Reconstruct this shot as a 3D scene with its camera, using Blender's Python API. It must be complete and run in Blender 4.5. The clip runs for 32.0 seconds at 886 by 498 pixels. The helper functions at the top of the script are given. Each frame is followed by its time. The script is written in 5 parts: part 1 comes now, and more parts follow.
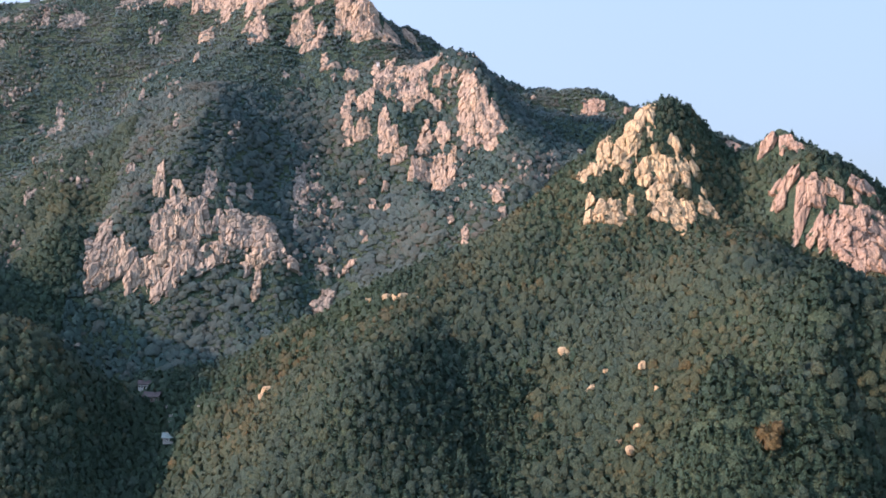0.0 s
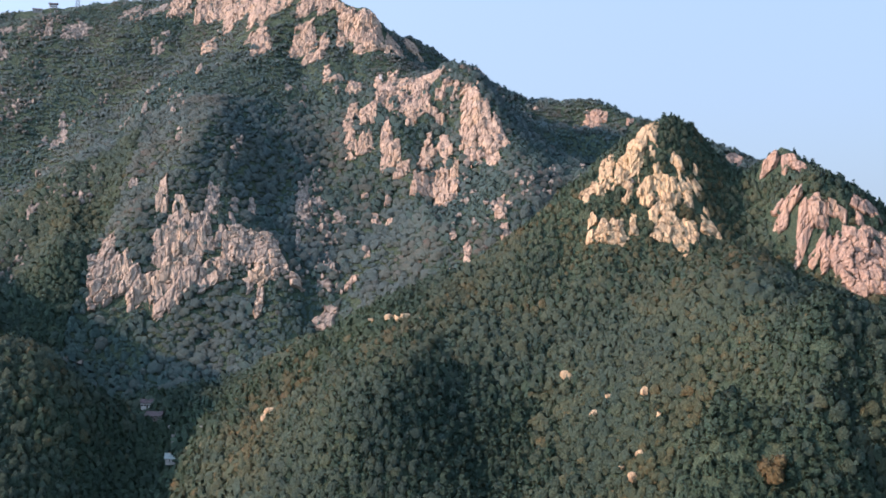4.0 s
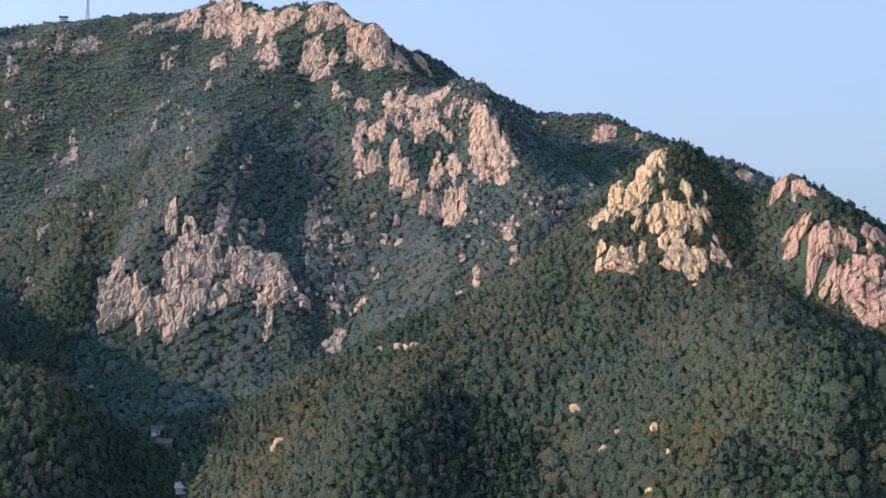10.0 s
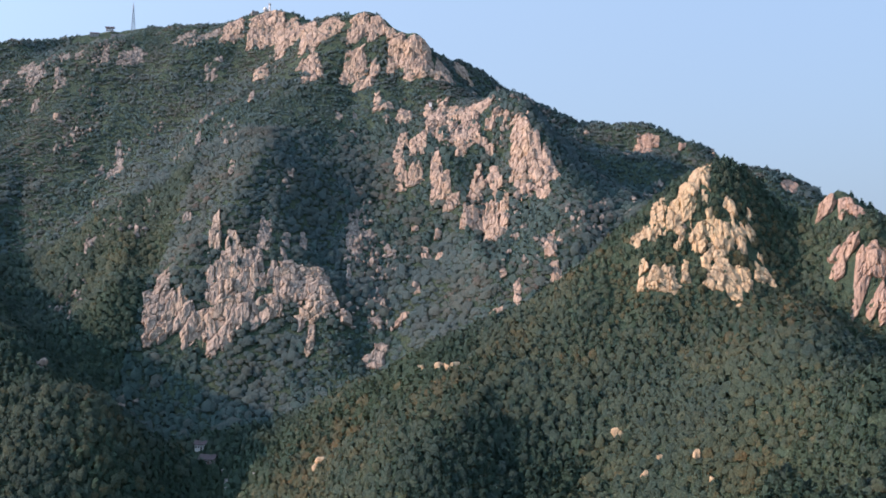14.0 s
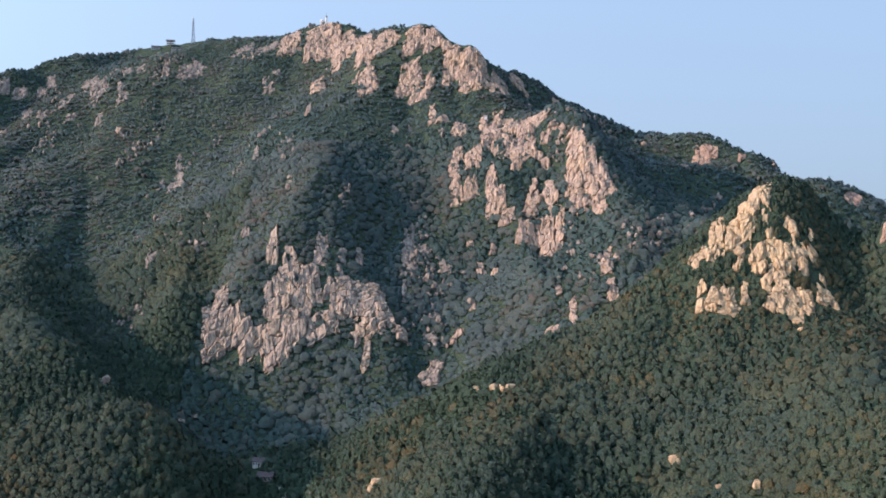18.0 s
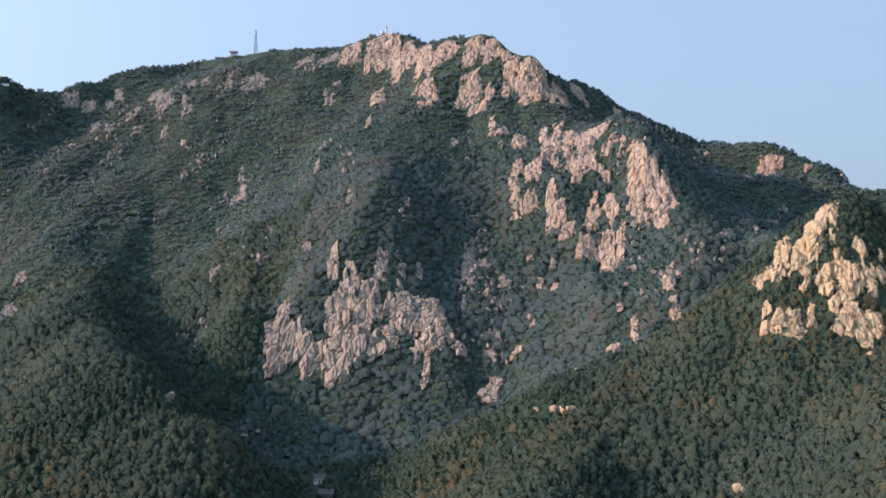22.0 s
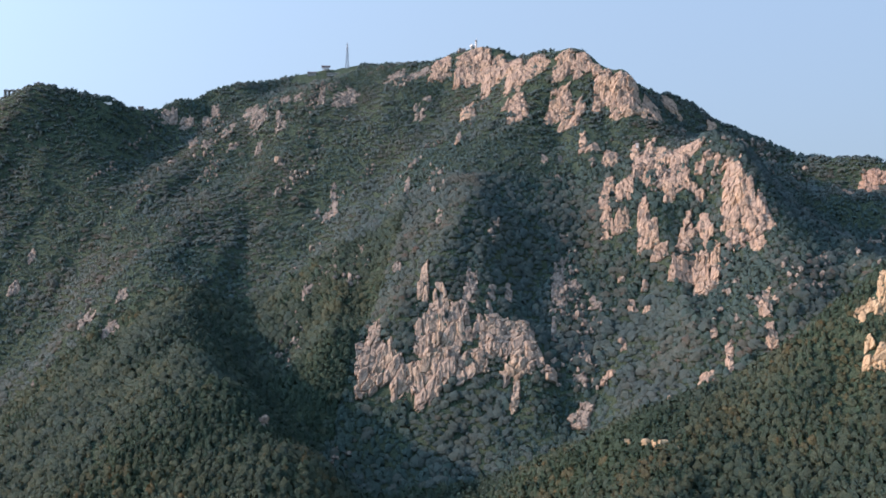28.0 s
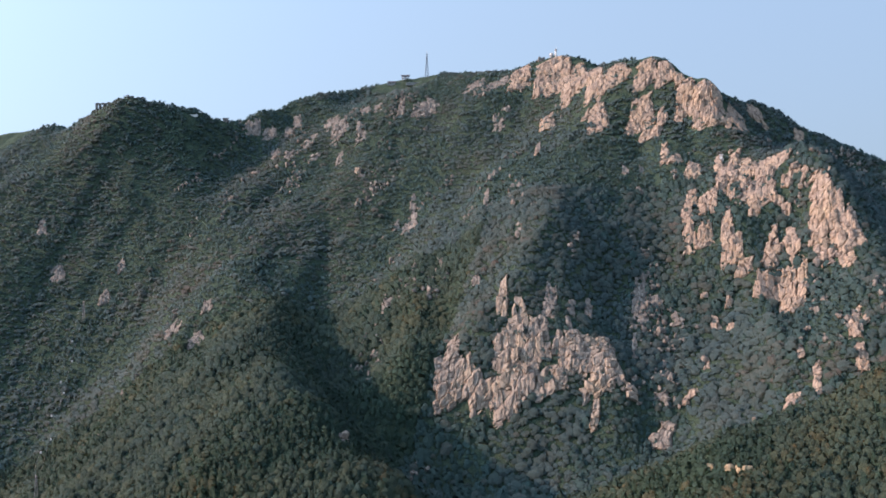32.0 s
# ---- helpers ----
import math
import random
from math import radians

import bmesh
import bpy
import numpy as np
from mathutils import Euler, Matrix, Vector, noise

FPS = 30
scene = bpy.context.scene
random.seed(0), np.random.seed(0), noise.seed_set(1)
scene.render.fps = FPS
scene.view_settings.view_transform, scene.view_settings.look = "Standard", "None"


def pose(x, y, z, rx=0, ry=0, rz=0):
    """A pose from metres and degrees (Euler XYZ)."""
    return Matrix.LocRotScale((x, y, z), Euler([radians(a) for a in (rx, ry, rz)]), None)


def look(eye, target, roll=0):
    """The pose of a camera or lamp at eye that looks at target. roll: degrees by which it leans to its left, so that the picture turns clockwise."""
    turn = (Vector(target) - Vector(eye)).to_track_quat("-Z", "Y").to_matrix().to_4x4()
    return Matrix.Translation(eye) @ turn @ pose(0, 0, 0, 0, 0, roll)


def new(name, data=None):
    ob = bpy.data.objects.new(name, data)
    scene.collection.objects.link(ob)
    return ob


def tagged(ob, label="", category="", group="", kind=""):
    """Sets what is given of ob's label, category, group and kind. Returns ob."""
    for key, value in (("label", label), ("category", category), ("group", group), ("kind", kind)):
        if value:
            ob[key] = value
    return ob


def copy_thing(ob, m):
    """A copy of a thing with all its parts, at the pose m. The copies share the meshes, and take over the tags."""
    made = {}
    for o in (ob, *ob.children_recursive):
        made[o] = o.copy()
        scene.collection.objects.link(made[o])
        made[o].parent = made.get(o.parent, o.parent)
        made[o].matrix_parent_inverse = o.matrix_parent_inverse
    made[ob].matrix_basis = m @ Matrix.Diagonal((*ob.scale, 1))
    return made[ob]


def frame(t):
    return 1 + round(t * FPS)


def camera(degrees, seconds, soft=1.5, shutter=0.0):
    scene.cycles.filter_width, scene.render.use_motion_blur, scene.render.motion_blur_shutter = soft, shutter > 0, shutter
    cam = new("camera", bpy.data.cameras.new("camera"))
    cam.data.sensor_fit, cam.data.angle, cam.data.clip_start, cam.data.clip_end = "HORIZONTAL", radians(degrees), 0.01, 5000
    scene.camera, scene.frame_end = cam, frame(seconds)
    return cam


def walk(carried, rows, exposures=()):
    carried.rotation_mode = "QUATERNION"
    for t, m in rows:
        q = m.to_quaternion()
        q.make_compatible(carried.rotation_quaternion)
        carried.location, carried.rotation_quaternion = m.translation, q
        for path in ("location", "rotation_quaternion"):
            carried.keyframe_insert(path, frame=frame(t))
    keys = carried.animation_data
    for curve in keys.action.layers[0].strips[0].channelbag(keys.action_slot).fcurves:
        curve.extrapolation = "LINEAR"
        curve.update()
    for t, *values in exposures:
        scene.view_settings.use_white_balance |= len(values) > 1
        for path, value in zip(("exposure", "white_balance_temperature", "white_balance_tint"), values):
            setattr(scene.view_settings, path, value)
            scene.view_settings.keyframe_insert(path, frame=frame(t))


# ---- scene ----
cam = camera(48.2, 32.0, soft=1.75)
# seconds, place in metres, turn in degrees: a drone that climbs and then turns slowly to its left
PATH = [
    (0, 0.06, 0.14, 199.65, 90.015, -0.264, -0.036),
    (0.5, 0.06, 0.09, 201.47, 90.017, -0.257, -0.017),
    (1, 0.07, 0.05, 203.28, 90.012, -0.245, 0.007),
    (1.5, 0.08, 0.02, 205.08, 90.017, -0.230, 0.012),
    (2, 0.09, -0.02, 206.86, 90.023, -0.244, 0.029),
    (2.5, 0.10, -0.05, 208.64, 90.027, -0.259, 0.055),
    (3, 0.11, -0.08, 210.41, 90.028, -0.232, 0.080),
    (3.5, 0.13, -0.10, 212.18, 90.038, -0.246, 0.091),
    (5.5, 0.20, -0.17, 219.19, 90.038, -0.219, 0.179),
    (6, 0.23, -0.18, 220.93, 90.033, -0.225, 0.206),
    (6.5, 0.25, -0.19, 222.67, 90.036, -0.194, 0.229),
    (7, 0.27, -0.19, 224.41, 90.026, -0.202, 0.241),
    (7.5, 0.30, -0.19, 226.15, 90.033, -0.180, 0.260),
    (8, 0.32, -0.19, 227.88, 90.030, -0.164, 0.286),
    (8.5, 0.35, -0.19, 229.62, 90.022, -0.166, 0.345),
    (9, 0.38, -0.18, 231.36, 90.019, -0.172, 0.474),
    (9.5, 0.40, -0.18, 233.09, 90.017, -0.150, 0.581),
    (10, 0.43, -0.17, 234.83, 90.009, -0.131, 0.658),
    (10.5, 0.46, -0.15, 236.57, 89.998, -0.149, 0.822),
    (11, 0.48, -0.14, 238.31, 89.989, -0.153, 1.130),
    (11.5, 0.51, -0.12, 240.06, 89.985, -0.136, 1.450),
    (12, 0.54, -0.10, 241.80, 89.981, -0.168, 1.786),
    (12.5, 0.56, -0.08, 243.55, 89.973, -0.154, 2.094),
    (13, 0.59, -0.06, 245.30, 89.982, -0.146, 2.402),
    (13.5, 0.62, -0.03, 247.05, 89.986, -0.155, 2.716),
    (14, 0.64, -0.00, 248.81, 89.987, -0.158, 3.032),
    (14.5, 0.67, 0.03, 250.57, 90.006, -0.142, 3.355),
    (16.5, 0.75, 0.16, 257.63, 90.049, -0.155, 4.943),
    (17, 0.77, 0.20, 259.40, 90.046, -0.164, 5.380),
    (17.5, 0.79, 0.24, 261.18, 90.050, -0.163, 5.811),
    (18, 0.81, 0.28, 262.96, 90.065, -0.157, 6.245),
    (18.5, 0.82, 0.32, 264.74, 90.063, -0.153, 6.679),
    (19, 0.84, 0.36, 266.52, 90.079, -0.123, 7.110),
    (19.5, 0.85, 0.41, 268.30, 90.069, -0.128, 7.543),
    (20, 0.86, 0.45, 270.09, 90.076, -0.136, 7.969),
    (20.5, 0.87, 0.50, 271.88, 90.083, -0.154, 8.410),
    (21, 0.87, 0.55, 273.66, 90.090, -0.166, 8.855),
    (21.5, 0.87, 0.60, 275.45, 90.102, -0.178, 9.293),
    (22, 0.87, 0.65, 277.24, 90.093, -0.161, 9.703),
    (22.5, 0.87, 0.70, 279.03, 90.088, -0.155, 10.121),
    (23, 0.87, 0.75, 280.81, 90.083, -0.168, 10.546),
    (23.5, 0.86, 0.81, 282.60, 90.079, -0.149, 10.965),
    (24, 0.85, 0.86, 284.38, 90.074, -0.141, 11.397),
    (24.5, 0.84, 0.92, 286.16, 90.063, -0.146, 11.831),
    (25, 0.83, 0.97, 287.94, 90.063, -0.160, 12.261),
    (25.5, 0.81, 1.03, 289.71, 90.083, -0.190, 12.695),
    (27.5, 0.70, 1.26, 296.75, 90.091, -0.196, 14.430),
    (28, 0.67, 1.32, 298.49, 90.100, -0.204, 14.878),
    (28.5, 0.63, 1.38, 300.23, 90.105, -0.190, 15.359),
    (29, 0.59, 1.44, 301.95, 90.112, -0.222, 15.859),
    (29.5, 0.54, 1.50, 303.66, 90.119, -0.235, 16.361),
    (30, 0.49, 1.56, 305.36, 90.128, -0.248, 16.850),
    (30.5, 0.44, 1.62, 307.05, 90.138, -0.253, 17.359),
    (31, 0.38, 1.68, 308.73, 90.132, -0.280, 17.864),
    (31.5, 0.31, 1.74, 310.39, 90.138, -0.287, 18.575),
    (32, 0.25, 1.80, 312.03, 90.150, -0.322, 19.435),
]
walk(cam, [(t, pose(*p)) for t, *p in PATH], [(0, 2.02, 4900, 14), (6, 1.88, 4820, 12), (14, 1.75, 4770, 11), (32, 1.64, 4830, 10)])

# ---- low evening sun from the left, clear hazy sky ----
SUN_AZIMUTH, SUN_HEIGHT = -106.0, 20.0
HAZE_COLOUR, HAZE_EVEN, HAZE_LOBE = (1.52, 1.52, 1.4), 0.52, 0.43
world = bpy.data.worlds.new("sky")
scene.world = world
world.use_nodes = True
_n = world.node_tree.nodes
_sky = _n.new("ShaderNodeTexSky")
_sky.sky_type, _sky.sun_disc = "NISHITA", False
_sky.sun_elevation, _sky.sun_rotation = radians(SUN_HEIGHT), radians(SUN_AZIMUTH % 360)
_sky.altitude, _sky.air_density, _sky.dust_density, _sky.ozone_density = 300, 1.0, 3.0, 2.2
# autumn haze: thick towards the horizon, thin overhead, and brighter towards the sun
_a, _e = radians(SUN_AZIMUTH), radians(SUN_HEIGHT)
SUN_WAY = Vector((math.sin(_a) * math.cos(_e), math.cos(_a) * math.cos(_e), math.sin(_e)))


def sky_node(kind, operation, *inputs):
    """A node of the sky's tree: numbers go into its sockets, other nodes' sockets are linked."""
    node = _n.new(kind)
    if operation:
        node.operation = operation
    for k, value in enumerate(inputs):
        if isinstance(value, bpy.types.NodeSocket):
            world.node_tree.links.new(value, node.inputs[k])
        else:
            node.inputs[k].default_value = value
    return node


_where = _n.new("ShaderNodeTexCoord").outputs["Generated"]
_rise = sky_node("ShaderNodeSeparateXYZ", "", _where).outputs["Z"]
_near = sky_node("ShaderNodeVectorMath", "DOT_PRODUCT", _where, tuple(SUN_WAY)).outputs["Value"]
# forward scattering of the haze, as Henyey and Greenstein give it for g = 0.55
_lobe = sky_node("ShaderNodeMath", "POWER", sky_node("ShaderNodeMath", "MULTIPLY_ADD", _near, -1.1, 1.3025).outputs[0], -1.5).outputs[0]
_glow = sky_node("ShaderNodeMath", "MULTIPLY_ADD", _lobe, HAZE_LOBE, HAZE_EVEN).outputs[0]
_veil = sky_node("ShaderNodeVectorMath", "SCALE", HAZE_COLOUR)
world.node_tree.links.new(_glow, _veil.inputs["Scale"])
_thick = sky_node("ShaderNodeMapRange", "", _rise, 0.0, 0.6, 0.97, 0.8).outputs[0]
_haze = _n.new("ShaderNodeMix")
_haze.data_type = "RGBA"
for _value, _slot in ((_thick, 0), (_sky.outputs[0], 6), (_veil.outputs[0], 7)):
    world.node_tree.links.new(_value, _haze.inputs[_slot])
world.node_tree.links.new(_haze.outputs[2], _n["Background"].inputs[0])
_n["Background"].inputs[1].default_value = 0.15
_lamp = bpy.data.lights.new("sun", "SUN")
_lamp.energy, _lamp.angle, _lamp.color = 2.15, radians(1.2), (1.0, 0.56, 0.3)
sun = new("sun", _lamp)
sun.matrix_world = look(1000 * SUN_WAY, (0, 0, 0))


# ---- materials ----
def shader(name, rough=0.9, spec=0.25):
    """A new material: its nodes, links and main shader."""
    mat = bpy.data.materials.new(name)
    mat.use_nodes = True
    tree = mat.node_tree
    b = tree.nodes["Principled BSDF"]
    b.inputs["Roughness"].default_value = rough
    b.inputs["Specular IOR Level"].default_value = spec
    return mat, tree, b


def add(tree, kind, **values):
    node = tree.nodes.new(kind)
    for key, value in values.items():
        node.inputs[key.replace("_", " ")].default_value = value
    return node


def ramp(tree, source, stops):
    """Colours laid along a value."""
    node = tree.nodes.new("ShaderNodeValToRGB")
    els = node.color_ramp.elements
    while len(els) < len(stops):
        els.new(0.5)
    for el, (at, colour) in zip(els, stops):
        el.position, el.color = at, (*colour, 1)
    tree.links.new(source, node.inputs[0])
    return node.outputs[0]


def mix(tree, kind, factor, a, b):
    node = tree.nodes.new("ShaderNodeMix")
    node.data_type, node.blend_type = "RGBA", kind
    for value, slot in ((factor, 0), (a, 6), (b, 7)):
        if isinstance(value, (int, float)):
            node.inputs[slot].default_value = value
        elif isinstance(value, tuple):
            node.inputs[slot].default_value = (*value, 1)
        else:
            tree.links.new(value, node.inputs[slot])
    return node.outputs[2]


def place_in(tree, stretch=(1, 1, 1)):
    """World position, stretched."""
    geo = tree.nodes.new("ShaderNodeNewGeometry")
    mul = tree.nodes.new("ShaderNodeVectorMath")
    mul.operation = "MULTIPLY"
    mul.inputs[1].default_value = stretch
    tree.links.new(geo.outputs["Position"], mul.inputs[0])
    return mul.outputs[0]


def noise_at(tree, size, detail=4.0, stretch=(1, 1, 1), rough=0.6):
    """Noise with lumps of about that size in metres."""
    node = add(tree, "ShaderNodeTexNoise", Scale=1.0 / size, Detail=detail, Roughness=rough)
    tree.links.new(place_in(tree, stretch), node.inputs["Vector"])
    return node.outputs[0]


def bumped(tree, b, source, depth, strength=1.0):
    node = add(tree, "ShaderNodeBump", Strength=strength, Distance=depth)
    tree.links.new(source, node.inputs["Height"])
    tree.links.new(node.outputs[0], b.inputs["Normal"])


def make_ground():
    mat, tree, b = shader("forest_floor", 0.95, 0.1)
    c = ramp(tree, noise_at(tree, 9, 6), [(0.3, (0.046, 0.07, 0.05)), (0.5, (0.056, 0.08, 0.052)), (0.7, (0.07, 0.086, 0.052)), (0.85, (0.09, 0.088, 0.056))])
    leafy = ramp(tree, noise_at(tree, 0.9, 4, rough=0.7), [(0.32, (0.4, 0.42, 0.46)), (0.5, (0.9, 0.9, 0.9)), (0.68, (1.6, 1.52, 1.4))])
    tree.links.new(mix(tree, "MULTIPLY", 0.85, c, leafy), b.inputs["Base Color"])
    bumped(tree, b, noise_at(tree, 2.0, 6), 2.6)
    return mat


def make_granite(name, low, mid, high, stain):
    """Granite, rust-stained and streaked with grey lichen down its joints."""
    mat, tree, b = shader(name, 0.88, 0.2)
    c = ramp(tree, noise_at(tree, 22, 5), [(0.3, low), (0.5, mid), (0.7, high)])
    streak = ramp(tree, noise_at(tree, 2.6, 6, (1, 1, 0.11)), [(0.4, (1, 1, 1)), (0.52, (0.74, 0.72, 0.71)), (0.68, (0.34, 0.33, 0.34))])
    c = mix(tree, "MULTIPLY", stain, c, streak)
    cracks = tree.nodes.new("ShaderNodeTexVoronoi")
    cracks.feature = "DISTANCE_TO_EDGE"
    cracks.inputs["Scale"].default_value = 0.24
    tree.links.new(place_in(tree, (1, 1, 0.3)), cracks.inputs["Vector"])
    line = ramp(tree, cracks.outputs["Distance"], [(0.0, (0.16, 0.155, 0.16)), (0.05, (0.6, 0.58, 0.57)), (0.11, (1, 1, 1))])
    c = mix(tree, "MULTIPLY", 0.32, c, line)
    chips = tree.nodes.new("ShaderNodeTexVoronoi")
    chips.feature = "DISTANCE_TO_EDGE"
    chips.inputs["Scale"].default_value = 0.6
    tree.links.new(place_in(tree, (1, 1, 0.34)), chips.inputs["Vector"])
    c = mix(tree, "MULTIPLY", 0.16, c, ramp(tree, chips.outputs["Distance"], [(0.0, (0.3, 0.3, 0.31)), (0.06, (0.8, 0.79, 0.78)), (0.14, (1, 1, 1))]))
    grain = ramp(tree, noise_at(tree, 0.9, 4), [(0.35, (0.72, 0.72, 0.72)), (0.6, (1.08, 1.07, 1.05))])
    c = mix(tree, "MULTIPLY", 0.7, c, grain)
    tree.links.new(c, b.inputs["Base Color"])
    bumped(tree, b, noise_at(tree, 1.8, 6, (1, 1, 0.28)), 1.1)
    return mat


def make_leaves(name, stops, rust, haze_sheen, crisp=1.0):
    """Foliage that differs from tree to tree, with patches that have turned."""
    mat, tree, b = shader(name, 0.65, 0.15)
    # bluish sheen laid on the leaves to imitate a veil of haze
    b.inputs["Sheen Weight"].default_value = haze_sheen
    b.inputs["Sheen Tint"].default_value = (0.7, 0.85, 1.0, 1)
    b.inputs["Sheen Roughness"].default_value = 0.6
    tone = tree.nodes.new("ShaderNodeAttribute")
    tone.attribute_name = "tone"
    c = ramp(tree, tone.outputs["Fac"], stops)
    patch = ramp(tree, noise_at(tree, 55, 3), [(0.5, (0, 0, 0)), (0.72, (1, 1, 1))])
    c = mix(tree, "MIX", mix(tree, "MULTIPLY", 1.0, patch, (rust, rust, rust)), c, (0.12, 0.072, 0.04))
    fine = ramp(tree, noise_at(tree, 0.75, 4, rough=0.7), [(0.32, (0.45, 0.48, 0.52)), (0.5, (0.95, 0.95, 0.96)), (0.68, (1.6, 1.54, 1.4))])
    c = mix(tree, "MULTIPLY", 0.9 * crisp, c, fine)
    tree.links.new(c, b.inputs["Base Color"])
    bumped(tree, b, noise_at(tree, 1.0, 4), 1.7 * crisp, 1.0)
    glow = tree.nodes.new("ShaderNodeBsdfTranslucent")
    tree.links.new(c, glow.inputs[0])
    both = tree.nodes.new("ShaderNodeMixShader")
    both.inputs[0].default_value = 0.32
    tree.links.new(b.outputs[0], both.inputs[1])
    tree.links.new(glow.outputs[0], both.inputs[2])
    tree.links.new(both.outputs[0], tree.nodes["Material Output"].inputs[0])
    return mat


def make_bark():
    mat, tree, b = shader("bark", 0.9, 0.2)
    c = ramp(tree, noise_at(tree, 0.5, 4, (1, 1, 0.3)), [(0.35, (0.06, 0.045, 0.035)), (0.7, (0.16, 0.12, 0.09))])
    tree.links.new(c, b.inputs["Base Color"])
    return mat


FLOOR, BARK = make_ground(), make_bark()
GRANITE = make_granite("granite", (0.36, 0.29, 0.235), (0.46, 0.36, 0.27), (0.5, 0.38, 0.255), 0.74)
GOLDEN_GRANITE = make_granite("golden_granite", (0.42, 0.33, 0.21), (0.54, 0.415, 0.25), (0.58, 0.435, 0.235), 0.5)
# reddish stone, also darkened to stand in for the knoll's shadow on it
RED_GRANITE = make_granite("reddish_granite", (0.3, 0.225, 0.18), (0.39, 0.285, 0.215), (0.44, 0.325, 0.225), 0.6)
# low cliff's stone, its colour greyed to take in the haze before it
PALE_GRANITE = make_granite("pale_granite", (0.31, 0.27, 0.225), (0.4, 0.335, 0.265), (0.44, 0.355, 0.25), 0.74)
# greyer, darker stone: haze and shade over distant rocks put into its colour
GREY_GRANITE = make_granite("hazed_grey_granite", (0.23, 0.21, 0.185), (0.32, 0.285, 0.24), (0.39, 0.335, 0.275), 0.85)
GREEN_STOPS = [(0.0, (0.048, 0.077, 0.06)), (0.3, (0.061, 0.091, 0.063)), (0.55, (0.077, 0.104, 0.064)), (0.75, (0.096, 0.112, 0.06)), (0.9, (0.112, 0.108, 0.05)), (1.0, (0.15, 0.115, 0.048))]
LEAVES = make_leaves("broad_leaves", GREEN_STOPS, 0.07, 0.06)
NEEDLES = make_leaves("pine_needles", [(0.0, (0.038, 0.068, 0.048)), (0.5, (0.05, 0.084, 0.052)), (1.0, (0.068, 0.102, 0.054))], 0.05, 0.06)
# scrub of the upper slopes; its pale blue-grey puts distance haze into the colour
HAZED_SCRUB_STOPS = [(0.0, (0.064, 0.096, 0.094)), (0.3, (0.073, 0.104, 0.096)), (0.6, (0.085, 0.112, 0.094)), (0.85, (0.105, 0.112, 0.088)), (1.0, (0.135, 0.104, 0.08))]
HAZED_SCRUB = make_leaves("hazed_scrub_leaves", HAZED_SCRUB_STOPS, 0.24, 0.12, 0.65)
HAZED_PINE = make_leaves("hazed_scrub_needles", [(0.0, (0.054, 0.092, 0.084)), (0.5, (0.062, 0.102, 0.088)), (1.0, (0.076, 0.112, 0.088))], 0.06, 0.1, 0.65)

# ---- shape of the land: crest, foot and stream lines in metres, joined by a thin-plate surface ----
CRESTS = {}
CRESTS["main_left"] = [(-1480, 1560, 531), (-1300, 1485, 541), (-1270, 1485, 542), (-1218, 1450, 523), (-1128, 1420, 556), (-1068, 1410, 573), (-960, 1450, 551),
    (-936, 1500, 537), (-909, 1560, 554), (-874, 1620, 579), (-821, 1700, 601), (-783, 1740, 618), (-743, 1790, 631)]
CRESTS["main_top"] = [(-674, 1812, 643), (-611, 1780, 651), (-503, 1680, 617), (-420, 1600, 616), (-356, 1550, 626), (-330, 1540, 622), (-300, 1520, 607),
    (-272, 1495, 590), (-254, 1472, 592), (-230, 1445, 593), (-202, 1440, 589), (-167, 1410, 583), (-152, 1392, 570), (-135, 1360, 551), (-107, 1335, 540)]
CRESTS["main_right"] = [(-92, 1400, 531), (-73, 1468, 521), (-41, 1520, 501), (9, 1503, 487), (50, 1490, 468), (95, 1450, 446), (119, 1432, 434), (135, 1400, 428), (165, 1362, 421),
    (199, 1345, 421), (223, 1330, 409), (246, 1312, 393), (281, 1300, 376), (300, 1240, 350), (352, 1230, 344), (378, 1205, 324), (430, 1180, 282), (560, 1100, 190)]
CRESTS["knob"] = [(144, 766, 298), (163, 775, 315), (182, 780, 318), (199, 776, 305), (215, 757, 264), (224, 735, 232), (221, 680, 210), (222, 640, 198), (223, 600, 190),
    (225, 560, 180), (229, 515, 168), (238, 470, 161), (243, 420, 150), (245, 360, 125), (240, 300, 90)]
CRESTS["knob_left"] = [(128, 760, 279), (102, 746, 249), (72, 745, 229), (47, 750, 210), (22, 760, 197), (-13, 765, 186), (-57, 775, 166),
    (-88, 775, 146), (-118, 765, 137), (-146, 735, 112), (-155, 700, 95), (-160, 670, 80), (-156, 640, 55)]
CRESTS["right_peak"] = [(218, 790, 286), (241, 788, 272), (257, 762, 295), (270, 752, 285), (301, 745, 257), (328, 740, 245), (420, 730, 200), (600, 700, 120)]
CRESTS["left_spur"] = [(-690, 1200, 340), (-616, 1060, 272), (-560, 985, 236), (-466, 880, 203), (-412, 800, 182), (-369, 770, 172), (-360, 752, 167), (-330, 710, 148), (-290, 699, 140),
    (-255, 700, 112)]
CRESTS["left_edge"] = [(-607, 1000, 234), (-601, 950, 207), (-597, 900, 187), (-597, 860, 168), (-615, 820, 144), (-636, 780, 117), (-643, 750, 91), (-650, 650, 40)]
# ridge added out of view; its height sets where the valley's shadow ends
CRESTS["far_left"] = [(-1480, 1330, 420), (-1420, 1100, 350), (-1380, 900, 300), (-1360, 700, 280), (-1360, 450, 270), (-1380, 200, 260)]
